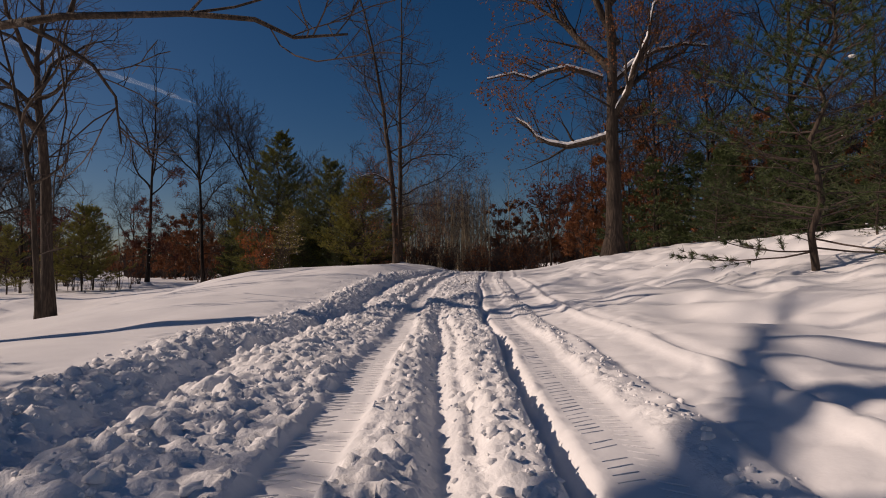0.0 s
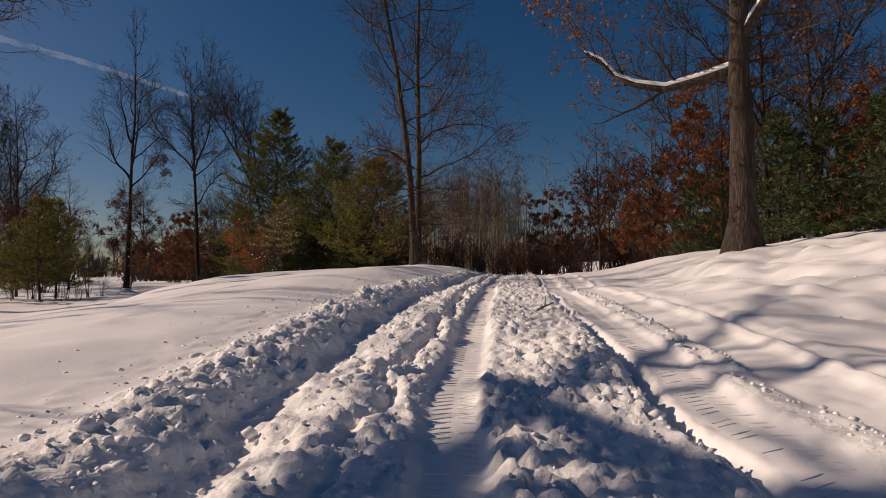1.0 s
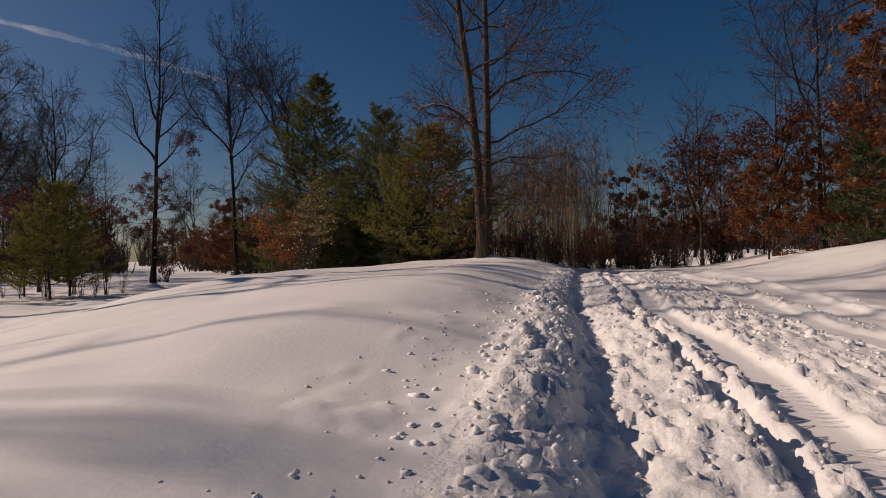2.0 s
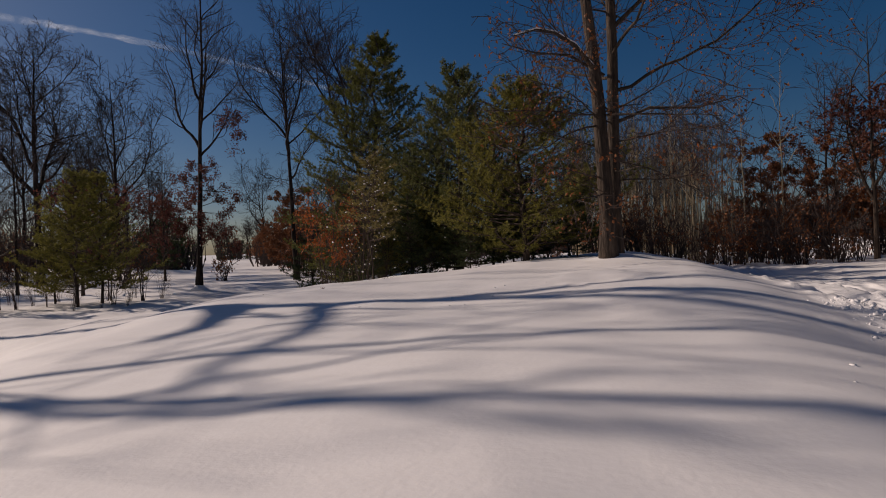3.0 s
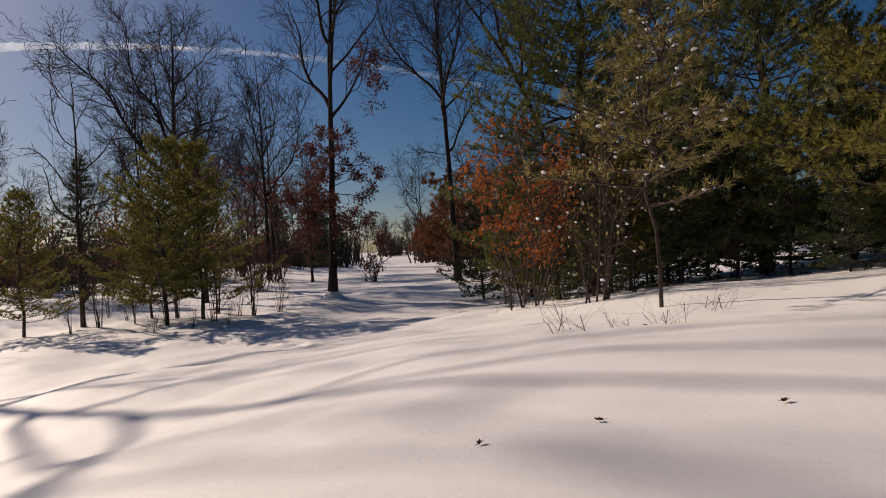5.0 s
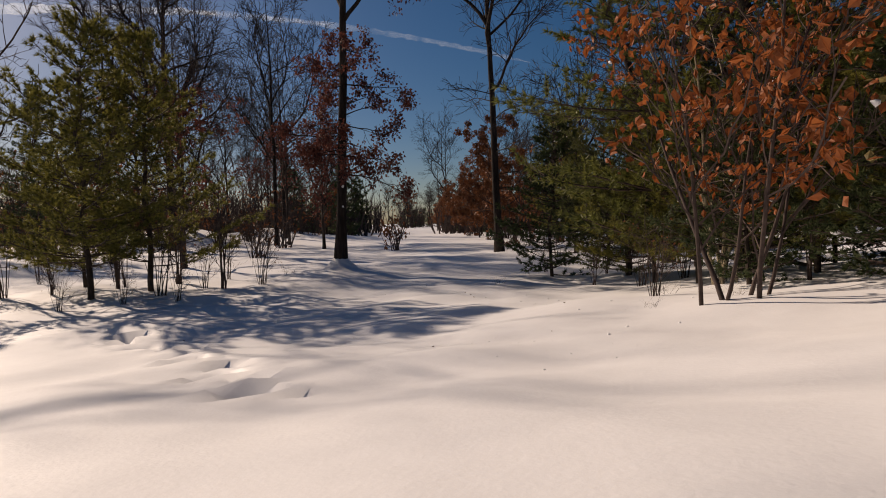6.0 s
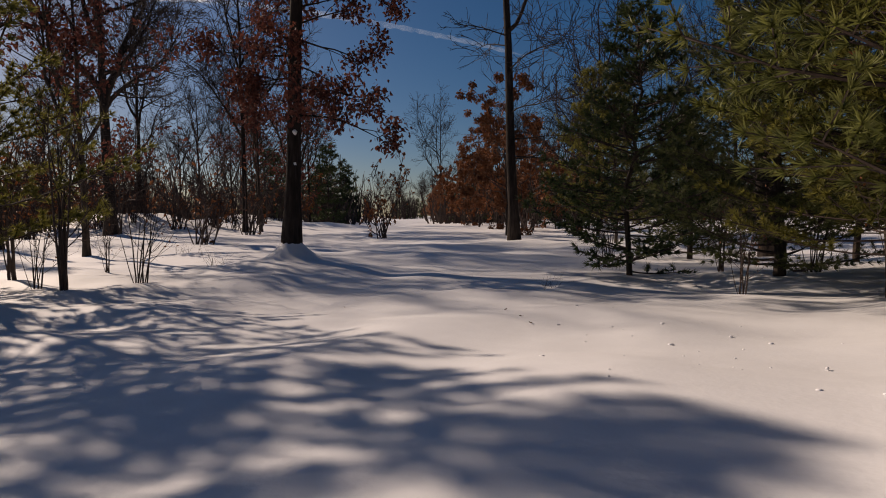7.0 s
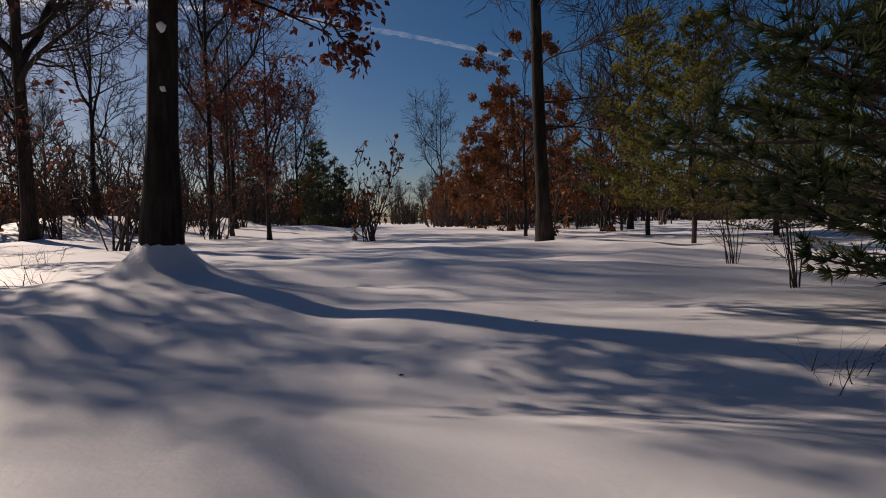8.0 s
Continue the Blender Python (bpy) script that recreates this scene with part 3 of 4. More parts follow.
XS = steps([(-27, -4.5, 0.15), (-4.5, -2.8, 0.06), (-2.8, 1.3, 0.026), (1.3, 2.4, 0.05), (2.4, 9.0, 0.12)])
XS = sorted(reach(-27, -0.14, 1500, 1.13)) + XS + reach(9.0, 0.12, 1500, 1.15)
YS = steps([(-3.0, 1.6, 0.2), (1.6, 10.0, 0.028), (10.0, 16.5, 0.036), (16.5, 24.0, 0.07), (24.0, 48.0, 0.17)])
YS = sorted(reach(-3.0, -0.2, 1500, 1.3)) + YS + reach(48.0, 0.11, 1500, 1.13)
GX, GY = np.meshgrid(np.array(XS), np.array(YS))
GZ = land(GX, GY) + tracks(GX, GY)
ny, nx = GX.shape
gv = np.stack([GX, GY, GZ], -1).reshape(-1, 3)
ii, jj = np.meshgrid(np.arange(ny - 1), np.arange(nx - 1), indexing="ij")
q0 = (ii * nx + jj).ravel()
gf = np.stack([q0, q0 + 1, q0 + nx + 1, q0 + nx], 1)
gm = bpy.data.meshes.new("ground")
gm.vertices.add(len(gv))
gm.vertices.foreach_set("co", gv.ravel())
gm.loops.add(gf.size)
gm.loops.foreach_set("vertex_index", gf.ravel())
gm.polygons.add(len(gf))
gm.polygons.foreach_set("loop_start", np.arange(len(gf)) * 4)
gm.update(calc_edges=True)
gm.shade_smooth()
gm.materials.append(SNOW)
gm.materials.append(CRUSHED)
fu = (GX - trail_x(GY))[:-1, :-1]
fy = GY[:-1, :-1]
broken = (fu > -2.15) & (fu < 1.15) & (fy > 0.5) & (fy < 45) & ~((np.abs(fu + 0.40 + 0.02 * np.clip(fy - 3, 0, 10)) < 0.17) | ((fu > 0.5) & (fu < 1.02)))
gm.polygons.foreach_set("material_index", broken.ravel().astype(np.int32))
tagged(new("ground", gm), "bright snow cover with a rutted vehicle trail", "ground", kind="structure")


def put(ob, x, y, rz=0.0, s=1.0, dz=0.0):
    ob.matrix_basis = pose(x, y, ground_z(x, y) + dz, 0, 0, rz) @ Matrix.Scale(s, 4)
    return ob


def again(ob, x, y, rz=0.0, s=1.0, dz=0.0):
    old = ob.scale.copy()
    ob.scale = (1, 1, 1)
    c = copy_thing(ob, pose(x, y, ground_z(x, y) + dz, 0, 0, rz) @ Matrix.Scale(s, 4))
    ob.scale = old
    return c


# clods of snow thrown up beside the ruts, and crumbs on the open snow
rc = random.Random(77)
spots = []
for _ in range(10000):
    cy = 1.3 + 26 * rc.random() ** 1.3
    band = rc.choice(((-1.95, 0.13), (-1.85, 0.1), (-2.1, 0.16), (-1.75, 0.05), (-1.05, 0.18), (-0.9, 0.15), (-0.15, 0.14), (0.28, 0.15), (-1.1, 0.2), (0.45, 0.08), (-1.55, 0.12), (1.18, 0.07)))
    cu = rc.gauss(*band)
    if abs(cu + 0.40 + 0.02 * min(10.0, max(0.0, cy - 3))) < 0.16 or abs(cu - 0.58) < 0.06 or 0.64 < cu < 1.05:
        continue
    spots.append((float(trail_x(cy)) + cu, cy, min(0.045, 0.005 + rc.expovariate(1 / 0.008))))
for _ in range(420):
    cy = 9.0 + 15 * rc.random()
    spots.append((float(trail_x(cy)) - 2.15 - rc.expovariate(1 / 0.22), cy, min(0.022, 0.004 + rc.expovariate(1 / 0.005))))
for px, py in POCKS:
    for k in range(7):
        spots.append((px + rc.gauss(0, 0.45), py + rc.gauss(0, 0.35), rc.choice((0.006, 0.008, 0.010, 0.016))))
for k in range(60):
    spots.append((rc.uniform(2.2, 6.0), rc.uniform(9.0, 23.0), min(0.05, 0.010 + rc.expovariate(1 / 0.010))))
sx, sy = np.array([s[0] for s in spots]), np.array([s[1] for s in spots])
sz = land(sx, sy) + tracks(sx, sy)
clod = Buf()
for (cx, cy, size), cz in zip(spots, sz):
    lump(clod, rc, Vector((cx, cy, float(cz) + size * 0.1)), size, 0.85 if abs(cx - float(trail_x(cy))) < 2.2 else 0.5)
# ridges left by tyre treads in the smooth lanes
tread = Buf()
for lane_u, slide in ((-0.40, 0.02), (0.84, 0.0)):
    ty = 1.4
    while ty < 18:
        mid = float(trail_x(ty)) + lane_u - slide * min(10.0, max(0.0, ty - 3)) - 0.05 * (float(vnoise(np.array([3.1]), np.array([ty / 1.3]), 11)[0]) - 0.5)
        for side in (-1, 1):
            a = Vector((mid + side * 0.012, ty + 0.03, 0))
            c = Vector((mid + side * 0.12, ty - 0.02, 0))
            for p in (a, c):
                p.z = ground_all(p.x, p.y) + 0.001
            if rc.random() < 0.7:
                tread.tube([a, a.lerp(c, 0.5), c], [0.0025, 0.004, 0.0025], 5)
        ty += 0.07
ob = new("tyre_tread_ridges", tread.mesh("tyre_tread_ridges", SNOW))
tagged(ob, "ribbed snow pressed by tyre treads in the lanes", "snow", kind="stuff")
ob = new("snow_clods", clod.mesh("snow_clods", CRUSHED))
tagged(ob, "broken clods of snow thrown up along the ruts", "snow", kind="stuff")

# ---- named trees ----
def line(*pts):
    return [Vector(p) for p in pts]


twin_stub = [(line((-0.25, -0.1, 4.5), (-0.6, -0.7, 4.85), (-1.0, -1.4, 4.95), (-1.35, -1.9, 4.9), (-1.75, -2.4, 4.65)), 0.06)]
twin_arms = [(line((0.1, 0, 5.5), (0.8, 0, 6.1), (1.8, -0.2, 6.35), (2.9, -0.3, 6.3), (3.6, -0.3, 6.1)), 0.06),
             (line((0.1, 0, 3.2), (0.9, -0.3, 3.45), (1.9, -0.5, 3.3), (2.8, -0.6, 3.45)), 0.045),
             (line((-0.1, 0, 4.4), (-0.9, -0.3, 4.9), (-1.7, -0.5, 5.0), (-2.5, -0.6, 5.3)), 0.045)]
lane_oak = put(broadleaf(11, 19.0, 0.165, 0.36, 3.2, limbs=17, fine=1.0, leaves=8200, leaf_top=0.47, leaf_mat=DARKLEAF, leaf_size=0.10, low=22, low_len=0.68, bark=BACKLIT_BARK, tilt=(0.7, 0.5), name="oak_tree",
              label="tall dark oak rising from a snow cone, brown leaves low down", rise=0.8, twig_r=0.008), -24.98, 46.93)
rp = random.Random(3)
for z, turn, size in ((1.35, -0.5, 0.045), (1.95, -0.6, 0.05), (2.5, -0.9, 0.03)):
    f = (z + 0.5) / 19.5
    patch = Buf()
    lump(patch, rp, Vector((0.7 * f + 0.135 * math.cos(turn), 0.5 * f + 0.135 * math.sin(turn), z)), size, 1.4)
    child("snow_patch", patch, SNOW, lane_oak, "snow stuck to the bark")
put(broadleaf(12, 19.5, 0.20, 0.38, 4.6, limbs=16, fine=0.95, bark=BACKLIT_BARK, tilt=(-0.5, 0), name="bare_tree", label="tall straight bare tree beside the snowy lane", low=7, rise=0.75, twig_r=0.011), -25.07, 57.5)
put(broadleaf(13, 18.0, 0.29, 0.30, 6.2, limbs=17, fine=0.85, bark=BACKLIT_BARK, name="bare_tree", label="broad bare tree with a wide twiggy crown", rise=0.75, twig_r=0.012, low=3), -44.0, 53.5)
put(broadleaf(14, 18.5, 0.195, 0.34, 3.8, lean=(-2.6, 0), limbs=20, fine=0.95, fork=False, limb_r=0.34, low=8, leaves=300, leaf_top=0.5, leaf_mat=ORANGE, leaf_size=0.095, extra=twin_stub, snow=True, name="oak_tree", label="tall oak leaning away from its twin on the mound", rise=0.6, twig_r=0.008), -3.56, 34.5)
put(broadleaf(15, 18.5, 0.175, 0.22, 3.6, lean=(0.2, 0), limbs=24, fine=0.95, fork=False, limb_r=0.34, leaves=3000, leaf_top=0.5, leaf_mat=RUST, leaf_size=0.085, low=9, extra=twin_arms, name="oak_tree",
              label="tall oak with a few brown leaves, one of twins", rise=0.5, twig_r=0.007), -3.43, 34.98)
put(broadleaf(16, 17.0, 0.20, 0.42, 4.6, lean=(-7.0, 0), limbs=13, fine=1.0, bark=BACKLIT_BARK, name="bare_tree", label="bare tree leaning far over behind the pines", twig_r=0.011), -17.0, 54.0)


big_limbs = [
    (line((0, 0.2, 4.5), (-0.7, 0.5, 4.35), (-1.5, 0.9, 4.25), (-2.2, 1.1, 4.45), (-2.7, 1.3, 4.75), (-3.05, 1.5, 5.3), (-3.5, 1.6, 5.6)), 0.15),
    (line((-0.3, 0, 6.7), (-0.9, -0.1, 6.9), (-1.7, -0.2, 7.1), (-2.5, -0.3, 6.9), (-3.1, -0.3, 6.65), (-3.8, -0.4, 6.85), (-4.8, -0.4, 6.65)), 0.12),
    (line((0, 0, 5.0), (0.5, -0.6, 6.0), (0.7, -0.9, 6.9), (1.1, -1.2, 7.8), (1.3, -1.3, 9.0), (2.2, -1.5, 9.8)), 0.14),
    (line((0, 0, 6.5), (1.2, 0.8, 7.6), (2.2, 1.2, 8.2), (3.4, 1.3, 8.5), (4.6, 1.8, 8.6)), 0.14),
]
put(broadleaf(17, 15.5, 0.36, 0.40, 4.4, limbs=14, fine=1.0, leaves=9000, leaf_top=0.85, leaf_mat=RUST, leaf_size=0.115, flare=1.7, extra=big_limbs, snow=True, low=6, name="oak_tree",
              label="massive old oak, snow along its crooked limbs, rusty leaves", wob=0.12, rise=0.6), 6.0, 23.4)

# trees on the sunny side, several out of view, placed for their shadows across the trail and the mound
put(broadleaf(80, 16.0, 0.14, 0.36, 4.2, limbs=9, fine=1.7, lean=(-3.0, 0), twig_r=0.010, name="bare_tree", rise=0.5, low=3,
              label="tall bare tree standing on the low snow field", group="trees on the snow field"), -16.9, 23.8)
bole = line((0, 0.1, -0.5), (0, 0, 2.5), (0.05, -0.2, 6.6), (0, -0.42, 9.1), (0.05, -0.75, 10.3), (0, -0.75, 11.4), (0, -0.8, 12.7), (0.2, -0.7, 14.6), (0.3, -1.0, 16.8), (0.2, -0.9, 18.5))
fork = [(line((0, -0.7, 10.2), (0, -1.3, 10.3), (0, -2.0, 10.6), (0.1, -3.1, 10.8), (0.05, -4.1, 10.7), (0, -5.1, 11.0)), 0.15),
        (line((0, -0.4, 9.0), (0, -1.0, 9.3), (0, -1.6, 9.5), (0.1, -2.3, 9.7), (0, -3.2, 9.8)), 0.25)]
put(broadleaf(81, 18.5, 0.30, 0.45, 4.6, limbs=11, fine=1.6, path=bole, extra=fork, twig_r=0.012, name="bare_tree", rise=0.55, low=2,
              label="tall forked bare tree standing on the low snow field", group="trees on the snow field"), -20.2, 28.9)
put(broadleaf(82, 21.0, 0.22, 0.40, 5.0, limbs=11, fine=1.6, lean=(0.4, 0), twig_r=0.010, name="bare_tree", rise=0.55, low=2,
              label="slender bare tree standing on the low snow field", group="trees on the snow field"), -35.5, 34.6)
put(broadleaf(83, 14.0, 0.14, 0.35, 4.0, limbs=10, fine=1.7, twig_r=0.009, name="bare_tree", rise=0.5, low=3,
              label="slender bare tree standing on the low snow field", group="trees on the snow field"), -18.5, 17.6)
put(broadleaf(84, 9.5, 0.09, 0.25, 2.8, limbs=13, fine=1.2, twig_r=0.008, name="bare_tree", rise=0.6, low=3, fork=False,
              label="slender bare tree standing on the low snow field", group="trees on the snow field"), -29.8, 39.7)
# two trunks out of view, bent so that their shadows climb the bank
leaner = line((0, 0, -0.5), (-0.2, 0.7, 0.9), (-0.6, 2.0, 2.7), (-1.1, 3.0, 4.0), (-1.7, 4.2, 5.2), (-2.6, 6.4, 6.3), (-3.2, 8.6, 7.6), (-3.7, 10.5, 9.0), (-4.2, 12.4, 10.4))
over = [(line((-2.5, 7.6, 6.4), (0.00, 5.22, 5.35), (1.18, 5.13, 5.45), (3.44, 4.97, 5.38), (4.66, 4.85, 5.20), (5.32, 4.86, 4.88), (6.25, 4.74, 4.87)), 0.09), (line((-2.5, 7.6, 6.4), (0.57, 5.01, 5.29), (1.14, 5.05, 4.98), (1.69, 5.19, 4.60), (2.01, 5.33, 4.08), (2.04, 5.46, 3.26)), 0.06)]
put(broadleaf(90, 10.0, 0.29, 0.5, 3.4, path=leaner, extra=over, twig_r=0.011, limbs=9, detail=(6, 4, 1), gnarl=(8, 0.24, 0.085), name="oak_tree", rise=0.6, label="old oak leaning low over the snow field"), -8.1, 5.6)
leaner = line((0, 0, -0.5), (-0.2, 0.5, 1.0), (-0.5, 1.1, 2.9), (-1.0, 2.0, 4.4), (-2.0, 3.2, 5.6), (-2.8, 4.9, 6.7), (-3.6, 6.7, 7.8), (-4.4, 8.4, 9.4))
put(broadleaf(91, 9.0, 0.24, 0.45, 3.4, path=leaner, twig_r=0.011, limbs=8, detail=(6, 4, 1), gnarl=(8, 0.24, 0.085), name="oak_tree", rise=0.6, label="crooked oak leaning over the edge of the trail"), -5.9, 1.3)

# ---- pines ----
pine_a = put(pine(21, 11.9, 0.20, 4.7, arms=8, side=19, whorl=0.42, needles=22, size=0.15, wide=0.011, top=0.80, thin=0.16, sweep=0.07, label="tall dense green white pine behind the mound", group="pines behind the mound", mat=GREEN_PINE), -14.0, 46.1)
pine_b = put(pine(22, 8.3, 0.16, 3.7, arms=8, side=16, whorl=0.42, needles=22, size=0.15, wide=0.010, top=0.72, thin=0.25, sweep=0.11, label="middle-sized green white pine with an open top", group="pines behind the mound", mat=BLUE_PINE), -9.4, 43.4)
pine_c = put(pine(23, 6.1, 0.14, 3.6, arms=9, side=18, whorl=0.34, needles=24, size=0.13, wide=0.009, top=0.75, thin=0.2, sweep=0.09, label="yellowish green white pine, branches to the snow", group="pines behind the mound"), -6.2, 39.5)
pine_s = put(pine(24, 4.1, 0.05, 1.45, whorl=0.25, side=8, arms=7, needles=20, bare=0.0, top=0.8, label="young dark green pine at the edge of the lane", name="young_pine", group="young pines", mat=SPRUCE, size=0.11, wide=0.0095, snow=0.03), -18.6, 47.9)
pine_t = put(pine(25, 6.1, 0.07, 2.4, whorl=0.35, arms=7, side=11, needles=30, bare=0.09, thin=0.12, top=0.8, sweep=0.09, label="young olive green pine in a thicket", name="young_pine", group="young pines", size=0.125, wide=0.0085, snow=0.02), -26.0, 41.6)
pine_low = put(pine(27, 7.5, 0.10, 2.5, whorl=0.55, arms=6, side=6, needles=6, size=0.36, wide=0.040, name="white_pine", label="dark green pine standing deep in the woods", group="pines in the woods", mat=SPRUCE), 12.0, 27.0, 0, 0.6)
pine_u = put(pine(26, 4.2, 0.06, 2.4, whorl=0.34, arms=6, side=9, needles=24, bare=0.03, top=0.7, sweep=0.06, thin=0.3, label="young white pine holding clumps of snow", name="young_pine", group="young pines", size=0.12, wide=0.005, snow=0.10, mat=SPRUCE), 5.05, 9.3)
again(pine_t, -29.1, 37.6, 40, 0.75)
again(pine_t, -25.9, 40.2, 130, 1.0)
again(pine_t, -28.4, 41.3, 250, 0.7)
put(pine(28, 7.6, 0.09, 1.9, whorl=0.30, arms=8, side=7, needles=11, bare=0.04, top=1.0, thin=0.05, sweep=-0.02, size=0.13, wide=0.012, name="spruce_tree", label="narrow dark spruce at the far edge of the snow field", mat=SPRUCE), -40.0, 45.0)
for x, y, s in ((-11.4, 43.0, 0.75), (-7.9, 42.8, 0.8), (-15.6, 45.8, 0.7), (-12.0, 42.0, 0.5), (-12.9, 43.9, 0.7), (-9.4, 42.4, 0.5), (-14.6, 44.6, 0.6), (-5.0, 43.2, 0.6), (-14.6, 48.0, 0.95), (-13.0, 49.6, 1.0), (-11.0, 47.0, 0.9)):
    again(pine_t, x, y, 61 * x, s)
for x, y, sc in ((-12.2, 40.8, 0.6), (-10.8, 41.2, 0.75), (-9.0, 41.0, 0.6), (-7.2, 41.0, 0.7), (-8.2, 39.9, 0.45), (-4.6, 41.6, 0.6), (-10.0, 43.4, 0.9), (-6.4, 43.6, 0.9), (-13.6, 42.0, 0.7), (-12.6, 46.9, 0.9), (-11.4, 44.9, 0.8), (-7.6, 46.0, 1.0)):
    again(pine_s, x, y, 53 * x, sc)
# two pines out of view, added to shade the snow left of the start
again(pine_u, -8.3, 3.7, 20, 1.1)
again(pine_u, -9.8, 2.6, 110, 1.0)
for x, y, sc in ((8.6, 20.4, 0.6), (10.0, 17.0, 0.7), (11.6, 14.4, 0.75), (9.4, 18.8, 0.5), (8.3, 12.6, 0.45)):
    again(pine_u, x, y, 37 * x, sc)
for x, y, s, k in ((-21.5, 57.5, 0.85, 0), (-23.6, 62.5, 1.15, 0), (-18.4, 52.0, 0.6, 1), (-15.6, 50.5, 0.8, 0), (-16.6, 47.6, 0.8, 1), (-20.0, 61.0, 0.8, 1)):
    again((pine_t, pine_b)[k], x, y, 50 * x, s if k == 0 else s * 0.65)

# ---- saplings and shrubs at the mound's edge ----
put(shrub(71, 4.3, 6, 0.35, leaves=170, leaf_mat=RUST, leaf_size=0.085, stem_r=0.028, detail=(7, 5, 1), snow=16, bark=PALE, name="oak_shrub",
          label="many-stemmed grey oak shrub with rust leaves and snow tufts"), -14.0, 43.0)
put(shrub(72, 3.6, 6, 0.55, leaves=1500, leaf_mat=ORANGE, leaf_size=0.105, stem_r=0.024, detail=(8, 6, 1), name="oak_shrub", label="oak shrub thick with orange-brown leaves"), -13.55, 39.9)
put(shrub(74, 3.6, 8, 0.6, leaves=420, leaf_mat=TAN, leaf_size=0.08, stem_r=0.02, detail=(7, 5, 1), snow=60, name="oak_shrub", label="low shrub with yellowish leaves and specks of snow"), -11.9, 39.2)
put(pine(73, 3.9, 0.026, 1.35, whorl=0.26, arms=6, side=7, needles=10, bare=0.30, top=0.8, name="sapling", size=0.12, wide=0.008, snow=1.0, snow_size=0.036, mat=TAN_GREEN,
         label="thin pale sapling, yellowish needles dotted with snow"), -10.28, 36.07)

# ---- further trees and thickets: prototypes ----
far_bare = [put(broadleaf(30 + k, 15 + 2 * k, 0.18, 0.30, 4.4 + 0.4 * k, limbs=13, fine=1.25, bark=BACKLIT_BARK, twig_r=0.016, name="bare_tree", group="bare woodland trees", rise=0.6,
                          label="slender bare woodland tree standing in snow"), *p) for k, p in enumerate([(-56, 62), (-52, 69), (-60, 46)])]
rust_oak = [put(broadleaf(40 + k, 7.5 + k, 0.08, 0.10, 2.6, limbs=14, detail=(5, 4, 0), leaves=6500, leaf_mat=RUST, leaf_size=0.15, name="young_oak", group="young oaks in leaf",
                          label="young oak thick with rust-brown dead leaves", fork=False), *p) for k, p in enumerate([(-28.5, 64.0), (9.5, 33.0)])]
dark_oak = put(broadleaf(45, 12.0, 0.13, 0.2, 3.4, limbs=16, detail=(8, 5, 1), leaves=2200, leaf_mat=DARKLEAF, leaf_size=0.18, name="oak_tree", group="oaks in brown leaf", leaf_top=0.7,
                         label="woodland oak with dark brown leaves on low boughs"), -46.4, 64.4)
aspen = [put(broadleaf(50 + k, 8.0 + k, 0.05, 0.45, 1.3, limbs=9, detail=(4, 3, 0), bark=PALE, twig_r=0.010, name="aspen", group="aspen stand", fork=False, joined=True, rise=1.1,
                       label="thin pale aspen pole in a dense stand"), *p) for k, p in enumerate([(0.5, 52), (2.5, 54), (4.5, 51)])]
brush = [put(shrub(60 + k, 2.8 + 0.7 * k, 11, 0.6, twig_r=0.016, stem_r=0.035, leaves=(40, 260, 0)[k], leaf_mat=RUST, leaf_size=0.2, detail=(4, 3, 0), name="shrub", group="brush in the woods",
                   label="brown leafless brush in the woods"), *p) for k, p in enumerate([(-35, 52), (-33, 60), (-42, 46)])]

R = random.Random(5)


def clear(x, y):
    """Keeps the trail, the lane and the open snow free."""
    if math.hypot(x + 3, y - 12) < 18 or (-9.0 < (x + 20) * 0.816 + (y - 44) * 0.578 < 4.5 and y > 30):
        return False
    if (-33 < x < 4 and y < 66) or (-50 < x < -19 and 36 < y < 57):
        return False
    return not (abs(x - float(trail_x(y))) < 3.5 and y < 47)


# oak mostly hidden by the young pines, added to shade the snow in the lane
again(dark_oak, -33.0, 47.0, 120, 0.8)
put(broadleaf(85, 13.5, 0.10, 0.45, 3.0, limbs=13, fine=1.1, bark=BACKLIT_BARK, twig_r=0.007, fork=False, rise=0.8, name="bare_tree", group="trees on the snow field", label="slender bare tree standing on the low snow field"), -37.6, 46.7)
for x, y in ((-59.6, 72.5), (-39.5, 61.0), (10.5, 46.0), (13.5, 43.5), (8.0, 50.0)):
    again(dark_oak, x, y, 47 * x, 0.9)
for _ in range(42):
    az, dist = radians(R.uniform(8, 86)), R.uniform(56, 120)
    x, y = -4 - dist * math.sin(az), 14 + dist * math.cos(az)
    if clear(x, y):
        again(R.choice(far_bare), x, y, R.uniform(0, 360), R.uniform(0.65, 1.05))
for _ in range(40):
    x, y = R.uniform(9, 42), R.uniform(24, 75)
    if clear(x, y):
        again(R.choice(far_bare), x, y, R.uniform(0, 360), R.uniform(0.5, 0.85))
for _ in range(26):
    x, y = R.uniform(8.5, 30), R.uniform(26, 56)
    if clear(x, y):
        again(R.choice(rust_oak), x, y, R.uniform(0, 360), R.uniform(0.6, 1.05))
for _ in range(14):
    x, y = R.uniform(9, 26), R.uniform(20, 40)
    again(pine_low, x, y, R.uniform(0, 360), R.uniform(0.4, 0.65))
for _ in range(210):
    x, y = R.uniform(-5.5, 3.0), R.uniform(50, 64)
    again(R.choice(aspen), x, y, R.uniform(0, 360), R.uniform(0.65, 1.0))
for k in range(16):
    again(brush[k % 3], R.uniform(3.5, 13), R.uniform(50, 60), R.uniform(0, 360), R.uniform(0.7, 1.2))
